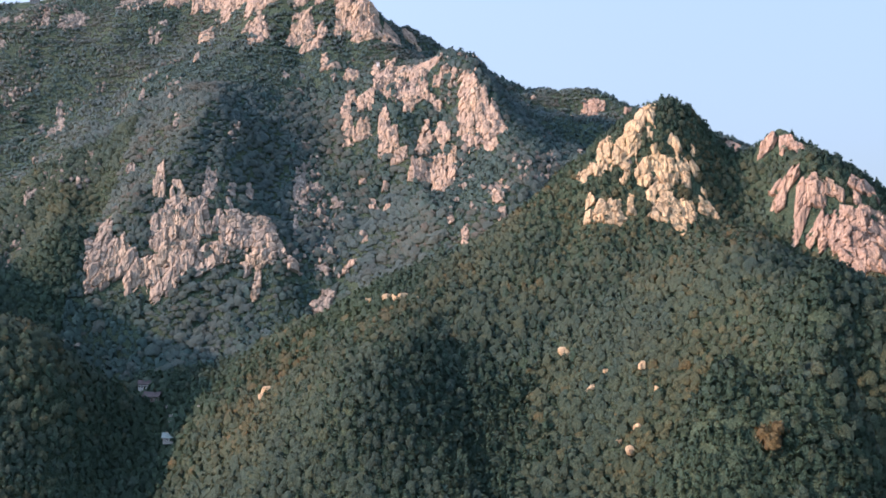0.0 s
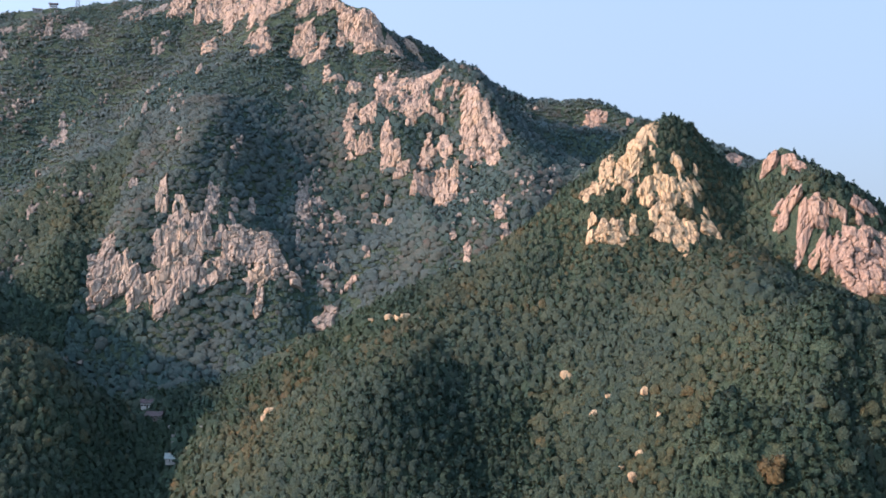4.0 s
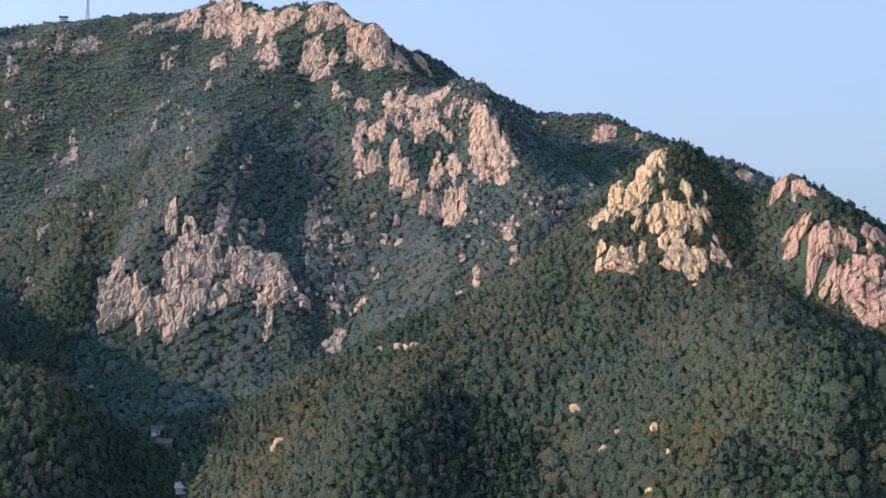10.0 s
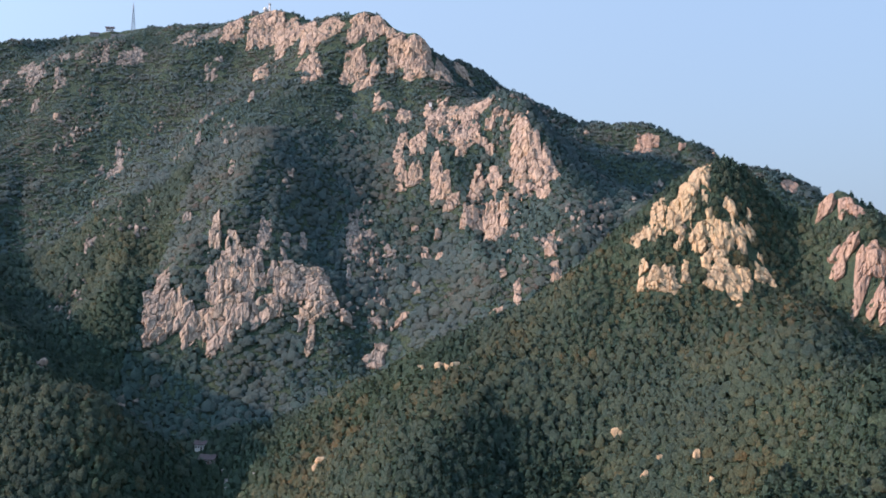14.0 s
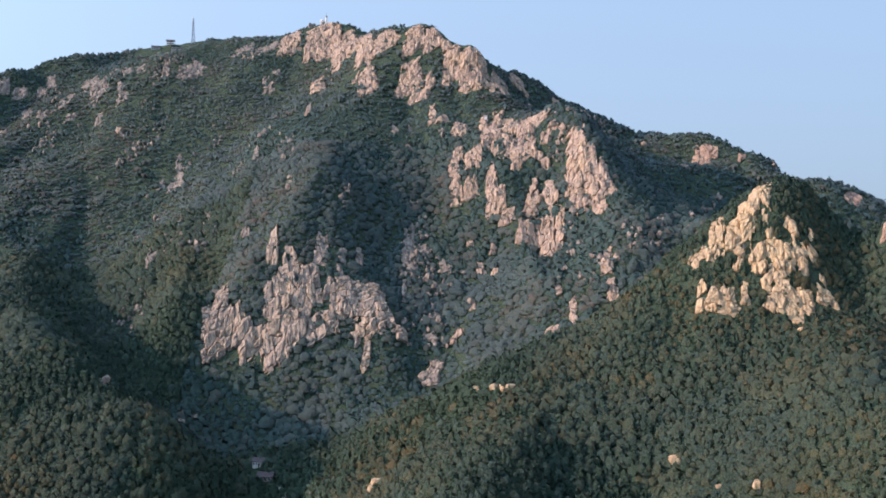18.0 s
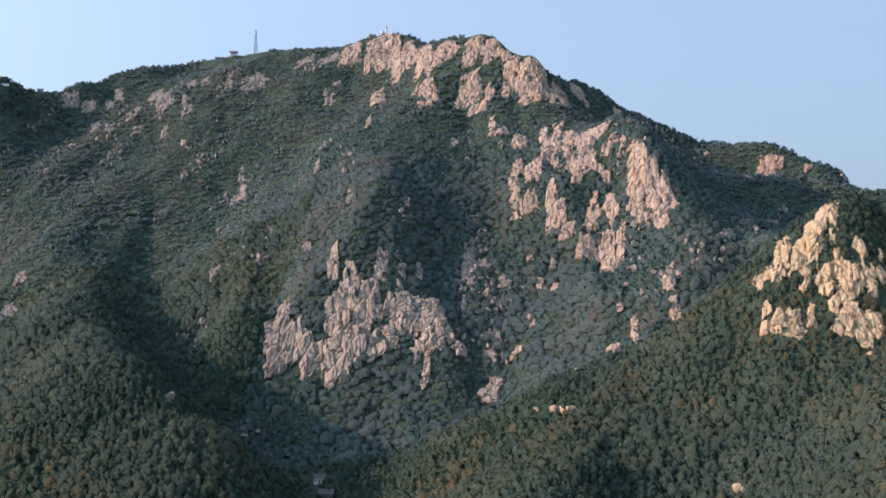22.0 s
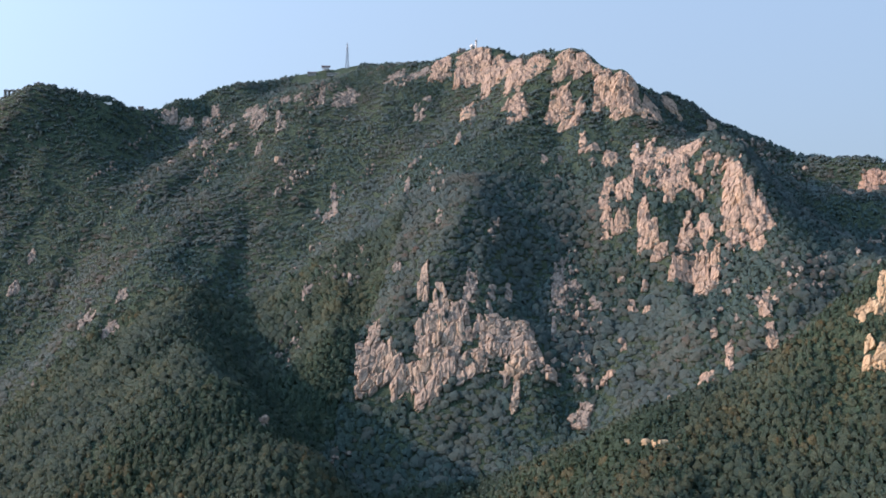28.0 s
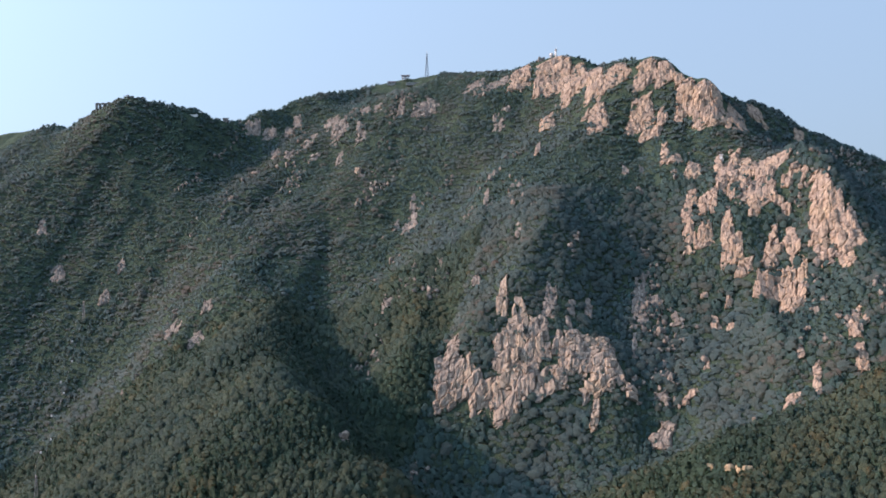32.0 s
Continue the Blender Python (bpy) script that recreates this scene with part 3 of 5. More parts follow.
OUTCROPS["slope_crags"] = [(-474, 1223, -500, 1293, 6, 4, 4), (-478, 1212, -488, 1246, 9, 6, 4), (-499, 1226, -509, 1251, 6, 5, 4),
    (-346, 1137, -362, 1191, 3, 3, 4), (-279, 1040, -286, 1065, 4, 3, 4), (-322, 1296, -330, 1328, 4, 3, 4), (-275, 1093, -277, 1105, 4, 4, 4),
    (-507, 1206, -512, 1218, 4, 3, 4)]
OUTCROPS["left_rocks"] = [(-688, 997, -706, 1025, 10, 5, 5), (-639, 969, -652, 989, 9, 7, 5), (-655, 1016, -665, 1035, 7, 5, 5),
    (-1040, 1180, -1059, 1200, 7, 5, 5), (-965, 1128, -987, 1148, 9, 7, 5), (-871, 1105, -885, 1123, 8, 5, 5), (-881, 1154, -894, 1171, 5, 4, 5),
    (-343, 736, -348, 749, 5, 4, 5), (-425, 1022, -433, 1039, 6, 4, 5)]


def blocks_of(u, v, size, tall, rng):
    """Jointed blocks on a face: for each point its own block, how near the next one is, and the blocks' centres."""
    p, q = (u - u.min()) / size, (v - v.min()) / (size * tall)
    nu, nv = int(p.max()) + 5, int(q.max()) + 5
    cu, cv = np.meshgrid(np.arange(nu) - 2.0, np.arange(nv) - 2.0, indexing="ij")
    su = cu + rng.rand(nu, nv) * 0.9
    sv = cv + 0.5 * rng.rand(nu, 1) + rng.rand(nu, nv) * 0.6
    i, j = np.floor(p).astype(int) + 2, np.floor(q).astype(int) + 2
    best, second, own = np.full(len(u), 9.0), np.full(len(u), 9.0), np.zeros(len(u), int)
    for di in (-1, 0, 1):
        for dj in (-2, -1, 0, 1):
            a, b = np.clip(i + di, 0, nu - 1), np.clip(j + dj, 0, nv - 1)
            d = np.maximum(np.abs(p - su[a, b]), np.abs(q - sv[a, b]))
            nearer = d < best
            second = np.where(nearer, best, np.minimum(second, d))
            own = np.where(nearer, a * nv + b, own)
            best = np.where(nearer, d, best)
    return own, second - best, u.min() + size * su.ravel(), v.min() + size * tall * sv.ravel()


ROCKY = np.zeros((GNX * 2, GNY * 2), bool)  # where bare rock covers the land, on a two-metre grid


def mark_rock(x, y):
    i, j = ((x - GX) / 2).astype(int), ((y - GY) / 2).astype(int)
    ok = (i > 0) & (j > 0) & (i < ROCKY.shape[0] - 1) & (j < ROCKY.shape[1] - 1)
    ROCKY[i[ok], j[ok]] = True


def build_face(foot_x, foot_y, head_x, head_y, half_foot, half_head, size, seed, step, stone, broken, fill, tall, relief):
    """One jointed granite face that grows out of the slope."""
    rng = np.random.RandomState(seed)
    foot, head = np.array([foot_x, foot_y], float), np.array([head_x, head_y], float)
    run = max(np.linalg.norm(head - foot), 6.0)
    up = (head - foot) / max(np.linalg.norm(head - foot), 1e-6)
    mid = (foot + head) / 2
    half = max(half_foot, half_head)
    taper = lambda q: (half_foot + half_head) / 2 + (half_head - half_foot) / 2 * np.clip(q, -1, 1)
    side = np.array([up[1], -up[0]])
    rise = float(ground(*head) - ground(*foot))
    length = math.hypot(run, rise)
    lean = run / length
    margin = 1.45
    nu, nv = max(8, int(2 * half * margin / step)), max(8, int(length * margin / step))
    a, b = np.meshgrid(np.linspace(-margin, margin, nu), np.linspace(-margin, margin, nv), indexing="ij")
    a, b = a.ravel(), b.ravel()
    u, v = a * taper(b), b * length / 2
    x = mid[0] + side[0] * u + up[0] * b * run / 2
    y = mid[1] + side[1] * u + up[1] * b * run / 2
    z = ground(x, y)
    warp_u = u + 0.12 * size * value_noise(x + z, z, 16, 0) + 0.3 * value_noise(x, z, 3, 2)
    warp_v = v + 0.3 * size * value_noise(x - z, z, 13, 1)
    big, gap, su, sv = blocks_of(warp_u, warp_v, size * 1.05, tall, rng)
    small, gap2, tu, tv = blocks_of(warp_u, warp_v, size * 0.4, tall * 1.2, rng)
    chip, gap3, wu, wv = blocks_of(warp_u + 0.4 * value_noise(x, z, 2, 3), warp_v, max(1.3, size * 0.2), 1.7, rng)
    depth3 = rng.rand(len(wu)) * 0.25
    depth = rng.rand(len(su)) ** 1.2 * 0.5 * relief * size
    depth2 = rng.rand(len(tu)) * 0.16 * size
    tilt_u, tilt_v = relief * rng.uniform(-0.34, 0.34, len(su)), relief * rng.uniform(-0.15, 0.2, len(su))
    out = 0.12 * size + depth[big] + depth2[small] + depth3[chip]
    out += tilt_u[big] * (warp_u - su[big]) + np.clip(0.3 * lean * (warp_v - sv[big]), -0.5 * size, 0.5 * size) + tilt_v[big] * 0.5 * (warp_v - sv[big])
    out += 0.16 * (rng.rand(len(tu)) - 0.5)[small] * (warp_u - tu[small])
    # blocks are rounded off towards their joints
    out += 0.1 * size * np.clip(gap / 0.14, 0, 1) ** 0.6 + 0.05 * size * np.clip(gap2 / 0.14, 0, 1) ** 0.6 + 0.22 * size * value_noise(u + 3 * seed, v * 0.6, 2.2 * size, 3)
    out -= 0.2 * size * np.exp(-gap / 0.05) + 0.06 * size * np.exp(-gap2 / 0.06) + 0.12 * np.exp(-gap3 / 0.12)
    out += 0.22 * value_noise(u * 1.7 + seed, v * 0.7, 2.1, 2)
    wide = max(half, 7.0)
    shape = lambda p, q: 1.0 - (np.abs(p / taper(2 * q / length)) ** 4 + np.abs(2 * q / length) ** 4) ** (1 / 4)
    own = shape(su, sv) + 0.26 * value_noise(su + 37 * seed, sv * 0.6, wide * 0.8, 4) + 0.26 * (rng.rand(len(su)) - 0.5) + 0.2 + fill
    own[rng.rand(len(su)) < broken] = -0.6
    edge = 0.42 * own[big] + 0.58 * (shape(u, v) + 0.3 * value_noise(u + 5 * seed, v * 0.45 + 11 * seed, wide * 0.36, 5) + 0.2 + 0.5 * fill)
    edge += 0.2 * value_noise(u, v * 0.7 + seed, 3.6, 1) + 0.12 * value_noise(u, v + seed, 1.7, 0)
    edge = np.minimum(edge, 2.2 * (margin - np.maximum(np.abs(a), np.abs(b))) - 0.42 + 0.3 * value_noise(u + seed, v * 0.6, 5, 2))
    sink = np.clip(edge / 0.16, -1, 1)
    out = np.where(sink > 0, out * (0.3 + 0.7 * np.minimum(1, edge / 0.4)), 6 * sink)
    bare = sink > 0.2
    x, y = x - up[0] * out, y - up[1] * out
    mark_rock(x[bare], y[bare])
    z = z + np.where(sink > 0, 0.2 * out * (out > 0), 4 * sink)
    i = np.arange(nu * nv).reshape(nu, nv)
    quads = np.stack([i[:-1, :-1], i[1:, :-1], i[1:, 1:], i[:-1, 1:]], -1).reshape(-1, 4)
    keep = (edge[quads] > -0.12).any(1)
    quads = quads[keep]
    used, quads = np.unique(quads, return_inverse=True)
    quads = quads.reshape(-1, 4)
    verts = np.stack([x, y, z], 1)[used]
    base = np.array([mid[0], mid[1], float(ground(*mid))])
    ob = new("rock_outcrop", mesh_from("rock_outcrop", verts - base, quads, [stone], False))
    ob.location = base
    return ob


FACE_WORDS = {
    "summit_rocks": "pale jointed granite cliff just under the summit",
    "brow_rocks": "haze-grey granite band below the long ridge",
    "ridge_crags": "grey upright granite crag along the ridge brow",
    "slope_crags": "slender grey granite crag on the wooded mountainside",
    "high_columns": "sunlit granite column standing out of the bushes",
    "knob_blocks": "yellowish granite block among bushes on the knoll",
    "right_cliff": "steep reddish granite wall above the side gully",
    "summit_crags": "pale granite crag on the shoulder of the summit",
    "high_pillars": "tall sunlit granite pillar split by upright cracks",
    "low_slabs": "smooth pinkish granite slab over the gully",
    "knoll_foot": "yellowish granite step at the foot of the knoll",
    "high_cliff": "sunlit pinkish granite cliff with tall upright joints",
    "low_steps": "pale granite step at the foot of the cliff",
    "low_cliff": "broad pale granite cliff above the wooded gully",
    "slope_rocks": "small grey granite crag among mountain bushes",
    "gully_rocks": "bare granite slab beside the steep gully",
    "knob_rocks": "warm sunlit granite face on the wooded knoll",
    "right_rocks": "reddish granite cliff on the far side spur",
    "saddle_rocks": "small pink granite face near the saddle",
    "left_rocks": "grey granite crag in the shaded valley side",
}


GREY_GROUPS = ("brow_rocks", "ridge_crags", "slope_rocks", "slope_crags", "left_rocks")


def build_faces():
    seed = 3
    for name, rows in OUTCROPS.items():
        for row in rows:
            step = 0.6 if row[1] < 800 else 0.8 if row[1] < 1130 else 1.1
            stone = GOLDEN_GRANITE if name in ("knob_rocks", "knob_blocks", "knoll_foot") else GREY_GRANITE if name in GREY_GROUPS else PALE_GRANITE if name.startswith("low") else RED_GRANITE if name.startswith("right") or name == "saddle_rocks" else GRANITE
            broken = 0.22 if name in GREY_GROUPS else 0.03
            tall = {"low_slabs": 1.3, "high_cliff": 2.6, "high_columns": 2.4, "high_pillars": 2.0, "knob_rocks": 2.2, "knoll_foot": 1.8, "summit_rocks": 2.2, "low_cliff": 3.2}.get(name, 1.8)
            fill = 0.05 if name in GREY_GROUPS or name in ("knoll_foot", "knob_blocks") else 0.01 if name == "knob_rocks" else 0.12 if name.startswith("right") else 0.27 if name.startswith("low") else 0.2
            relief = {"low_slabs": 0.45, "knob_rocks": 0.8, "knoll_foot": 0.8}.get(name, 1.0)
            tagged(build_face(*row, seed, step, stone, broken, fill, tall, relief), FACE_WORDS[name], "rock face", group=name.replace("_", " "))
            seed += 1


build_faces()


def boulder_mesh(seed, stone):
    """A weathered boulder about two metres across."""
    bm = bmesh.new()
    bmesh.ops.create_cube(bm, size=2.0)
    bmesh.ops.subdivide_edges(bm, edges=bm.edges, cuts=2, use_grid_fill=True)
    for v in bm.verts:
        c = v.co
        r = (abs(c.x) ** 2.6 + abs(c.y) ** 2.6 + abs(c.z) ** 2.6) ** (1 / 2.6)
        c = c / r * (1 + 0.28 * noise.noise(c * 0.8 + Vector((seed * 7.1, 0, 0))) + 0.12 * noise.noise(c * 2.3 + Vector((0, seed * 3.3, 0))))
        v.co = (c.x * 1.0, c.y * 0.8, c.z * 0.85)
    me = bpy.data.meshes.new("boulder")
    bm.to_mesh(me)
    bm.free()
    me.materials.append(stone)
    return me


BOULDERS = [boulder_mesh(s, GOLDEN_GRANITE) for s in range(6)]
GREY_BOULDERS = [boulder_mesh(s, PALE_GRANITE) for s in range(6)]


def build_scree():
    """Countless small outcrops and blocks that break through the bushes of the mountain face."""
    rng = np.random.RandomState(5)
    n = 26000
    x, y = rng.uniform(-900, 330, n), rng.uniform(640, 1800, n)
    rib = value_noise(x, y * 0.4, 48, 0) + 0.7 * value_noise(x, y * 0.5, 17, 2)
    gx, gy = uphill(x, y)
    steep = np.hypot(gx, gy)
    turn = np.degrees(np.arctan2(-x, y))
    ok = (rib > 0.74) & (steep > 0.55) & (gy > 0.1) & (turn < 40) & (turn > -26) & (rng.rand(n) < np.clip((y - 700) / 250, 0.05, 1))
    x, y = x[ok], y[ok]
    # fallen blocks down the bed of the steep gully and below the low cliff
    bed = np.array(along([(-152, 1085, 0), (-140, 1040, 0), (-128, 990, 0), (-112, 945, 0), (-108, 900, 0)], 1.3) + along([(-108, 1010, 0), (-104, 985, 0), (-118, 950, 0)], 2.5))
    x = np.r_[x, bed[:, 0] + 8 * rng.randn(len(bed))]
    y = np.r_[y, bed[:, 1] + 8 * rng.randn(len(bed))]
    mark_rock(x[-len(bed):], y[-len(bed):])
    verts, faces, base = [], [], 0
    shapes = []
    for me in BOULDERS[:4]:
        bm = bmesh.new()
        bm.from_mesh(me)
        bmesh.ops.triangulate(bm, faces=bm.faces)
        co = np.array([v.co[:] for v in bm.verts])
        co = co * (1 + 0.3 * np.sin(co[:, [1, 2, 0]] * 4.1 + len(shapes))) * (1.0, 0.75, 1.1)
        shapes.append((co, np.array([[v.index for v in f.verts] for f in bm.faces])))
        bm.free()
    z = ground(x, y)
    for k in range(len(x)):
        co, fa = shapes[k % 4]
        r = rng.uniform(1.0, 2.5) * (1.6 if rng.rand() < 0.15 else 1)
        a = rng.rand() * 6.283
        c, s = math.cos(a), math.sin(a)
        p = np.stack([(co[:, 0] * c - co[:, 1] * s) * r, (co[:, 0] * s + co[:, 1] * c) * r, co[:, 2] * r * rng.uniform(0.6, 1.5)], 1)
        verts.append(p + (x[k], y[k], z[k] + 0.5 * r + 1.5))
        faces.append(fa + base)
        base += len(co)
    ob = new("scree", mesh_from("scree", np.concatenate(verts), np.concatenate(faces), [GREY_GRANITE], False))
    return tagged(ob, "small grey granite blocks scattered among mountain bushes", "rocks", kind="stuff")


LOOSE = [(75, 610, 2.6), (114, 564, 2.2), (119, 552, 1.7), (87, 576, 2.0), (108, 546, 1.9), (98, 548, 1.4), (103, 542, 2.3), (-54, 724, 2.4), (-39, 708, 2.8), (-33, 706, 2.3),
         (-28, 704, 2.5), (-18, 694, 2.2), (-118, 674, 3.0), (-121, 670, 2.4), (168, 690, 1.9), (-75, 945, 2.6), (-29, 852, 1.6), (-58, 1018, 2.4), (-347, 747, 2.6),
         (-613, 1359, 4.0), (-194, 700, 2.2), (-238, 890, 2.4), (96, 578, 1.4)]
for n, (x, y, r) in enumerate(LOOSE):
    ob = new("boulder", (BOULDERS if y < 735 else GREY_BOULDERS)[n % 6])
    ob.location = (x, y - 0.6 * r, float(ground(x, y - 0.6 * r)) + 0.75 * r + 1.2)
    ob.rotation_euler = (0.2 * (n % 3 - 1), 0.15 * (n % 4 - 1.5), n * 1.3)
    ob.scale = (r * 1.5, r * 1.3, r * 1.6)
    tagged(ob, "pale rounded granite boulder among the trees", "boulder", group="boulders on the slopes")
build_scree()


# ---- the woods ----
def leaf_shell(rng, count, leaf, kind):
    """Corners and faces of a crown one metre in radius: clumps of leaves set round a dark inner body."""
    verts, faces = [], []
    gold = math.pi * (3 - math.sqrt(5))
    for k in range(count):
        if kind == "pine":
            level = (k % 4) / 3.0
            angle = k * 2.4 + rng.rand()
            reach = (1.0 - 0.7 * level) * (0.35 + 0.7 * rng.rand())
            c = np.array([math.cos(angle) * reach, math.sin(angle) * reach, -0.35 + 1.35 * level + 0.1 * rng.randn()])
            n = np.array([0.35 * math.cos(angle), 0.35 * math.sin(angle), 1.0])
        else:
            h = 1 - 1.55 * (k + 0.5) / count
            ring = math.sqrt(max(0, 1 - h * h))
            n = np.array([ring * math.cos(k * gold), ring * math.sin(k * gold), h])
            c = n * (0.78 + 0.3 * rng.rand()) * (1 + 0.16 * math.sin(3 * k * gold + 5 * h))
        n = n + 0.55 * rng.randn(3)
        n /= np.linalg.norm(n)
        s = np.cross(n, rng.randn(3))
        s /= np.linalg.norm(s)
        t = np.cross(n, s)
        w, l = leaf * (0.7 + 0.6 * rng.rand()), leaf * (0.7 + 0.6 * rng.rand())
        i = len(verts)
        verts += [c + w * s, c + l * t + 0.18 * leaf * n, c - w * s * 0.9, c - l * t * 0.9 - 0.12 * leaf * n]
        faces += [(i, i + 1, i + 2), (i, i + 2, i + 3)]
    return verts, faces


ICO = [(0, 0, 1), (0.894, 0, 0.447), (0.276, 0.851, 0.447), (-0.724, 0.526, 0.447), (-0.724, -0.526, 0.447), (0.276, -0.851, 0.447),
       (0.724, 0.526, -0.447), (-0.276, 0.851, -0.447), (-0.894, 0, -0.447), (-0.276, -0.851, -0.447), (0.724, -0.526, -0.447)]
ICO_FACES = [(0, 1, 2), (0, 2, 3), (0, 3, 4), (0, 4, 5), (0, 5, 1), (1, 6, 2), (2, 7, 3), (3, 8, 4), (4, 9, 5), (5, 10, 1), (2, 6, 7), (3, 7, 8), (4, 8, 9), (5, 9, 10), (1, 10, 6)]


def split_faces(verts, faces):
    """Each triangle cut into four, on the unit ball."""
    verts, halves, out = [np.array(v, float) for v in verts], {}, []

    def half(i, j):
        key = (min(i, j), max(i, j))
        if key not in halves:
            m = verts[i] + verts[j]
            halves[key] = len(verts)
            verts.append(m / np.linalg.norm(m))
        return halves[key]

    for i, j, k in faces:
        a, b, c = half(i, j), half(j, k), half(k, i)
        out += [(i, a, c), (a, j, b), (c, b, k), (a, b, c)]
    return verts, out


def crown(seed, count, leaf, kind, fine, full=0.66):
    """A lumpy crown one metre in radius, ragged with clumps of leaves; its corners, faces and soft normals."""
    rng = np.random.RandomState(seed)
    body, tris = split_faces(ICO, ICO_FACES) if fine else ([np.array(p) for p in ICO], ICO_FACES if count > 10 else ICO_FACES[:10])
    body = body if len(tris) > 10 else body[:11]
    lumps = rng.randn(5, 3)
    lumps /= np.linalg.norm(lumps, axis=1)[:, None]
    verts = []
    for p in body:
        p = p / np.linalg.norm(p)
        q = p * (full + 0.22 * max(float(np.max(lumps @ p)), 0) ** 3 + 0.1 * rng.rand())
        if kind == "pine":
            taper = 1.0 - 0.45 * max(p[2], 0) ** 1.5
            q = np.array([q[0] * 0.8 * taper, q[1] * 0.8 * taper, q[2] * 1.15])
        verts.append(q)
    faces = [tuple(f) for f in tris]
    more, extra = leaf_shell(rng, count, leaf, kind)
    i = len(verts)
    verts = np.array(verts + more)
    soft = verts + np.array([0, 0, 0.35])
    soft /= np.linalg.norm(soft, axis=1)[:, None]
    soft[i:] += 0.28 * np.repeat(rng.randn(count, 3), 4, 0)
    soft /= np.linalg.norm(soft, axis=1)[:, None]
    return verts, np.array(faces + [(a + i, b + i, c + i) for a, b, c in extra]), soft


CLEARINGS = [(-648, 1728, 9), (-686, 1720, 13), (-709, 1714, 11), (-668, 1721, 13), (-378, 1541, 12), (-361, 1543, 10), (-1117, 1395, 12), (-925, 1482, 9), (-73, 1462, 6),
             (-1068, 1407, 5), (-955, 1431, 9), (-80, 1212, 8), (-218, 738, 8), (-232, 768, 7), (-189, 685, 8), (-236, 736, 5), (-171, 691, 4), (-197, 718, 4), (-203, 733, 4)]


CLEARINGS += [(x, y, 13) for x in range(-735, -630, 12) for y in range(1706, 1830, 12)]
CLEARINGS += [(-215, 1420, 13), (-195, 1408, 15), (-180, 1404, 13), (-165, 1403, 12), (-110, 1343, 11), (-95, 1342, 9), (255, 764, 9), (266, 757, 9), (274, 752, 7), (-330, 1538, 12)]
CLEARINGS += [(x, y - 2, 10) for x, y, z in along([(-430, 1602, 0), (-356, 1550, 0), (-268, 1490, 0), (-167, 1410, 0), (-110, 1338, 0), (-80, 1440, 0)], 8)]


def in_rock(x, y):
    """Whether a place lies on bare rock (1), in a clearing (2) or in the woods (0)."""
    inside = ROCKY[np.clip(((x - GX) / 2).astype(int), 0, ROCKY.shape[0] - 1), np.clip(((y - GY) / 2).astype(int), 0, ROCKY.shape[1] - 1)].astype(float)
    for cx, cy, r in CLEARINGS:
        inside[np.hypot(x - cx, y - cy) < r] = 2
    return inside


def scatter(spacing, near, far, rng, stray=1.5):
    """Places for trees, in plan, between two distances from the valley mouth."""
    xs, ys = np.meshgrid(np.arange(-1450, 480, spacing), np.arange(340, 1860, spacing), indexing="ij")
    x = (xs + spacing * (rng.rand(*xs.shape) - 0.5) * stray).ravel()
    y = (ys + spacing * (rng.rand(*ys.shape) - 0.5) * stray).ravel()
    r, turn = np.hypot(x, y), np.degrees(np.arctan2(-x, y))
    ok = (r > near) & (r <= far) & (turn > -29) & (turn < 45.5)
    x, y = x[ok], y[ok]
    gx, gy = uphill(x, y)
    away = (gx * x + gy * y) / np.hypot(x, y)
    ok = (away > -0.12) | (np.hypot(x, y) < 830) | (away > -0.3) & (ground(x, y - 25) < ground(x, y) - 1)
    x, y, steep = x[ok], y[ok], np.minimum((1 + gx * gx + gy * gy)[ok] ** 0.5, 4.2)
    # steep ground holds more trees to the square of the plan
    many = (0.95 if far < 900 else 0.74) * steep
    copies = np.floor(many + rng.rand(len(x))).astype(int)
    again = np.repeat(np.arange(len(x)), copies)
    first = np.r_[True, np.diff(again) > 0] if len(again) else np.zeros(0, bool)
    x = x[again] + np.where(first, 0, spacing * (rng.rand(len(again)) - 0.5))
    y = y[again] + np.where(first, 0, spacing * (rng.rand(len(again)) - 0.5))
    rock = in_rock(x, y)
    keep = (rock == 0) | (rock == 1) & (rng.rand(len(x)) < np.where(value_noise(x, y, 7, 3) > 0.15, 0.34, 0.05))
    gaps = value_noise(x, y, 14, 0) + 0.6 * value_noise(x, y, 5, 1)
    keep &= gaps > -1.6
    return x[keep], y[keep], rock[keep]


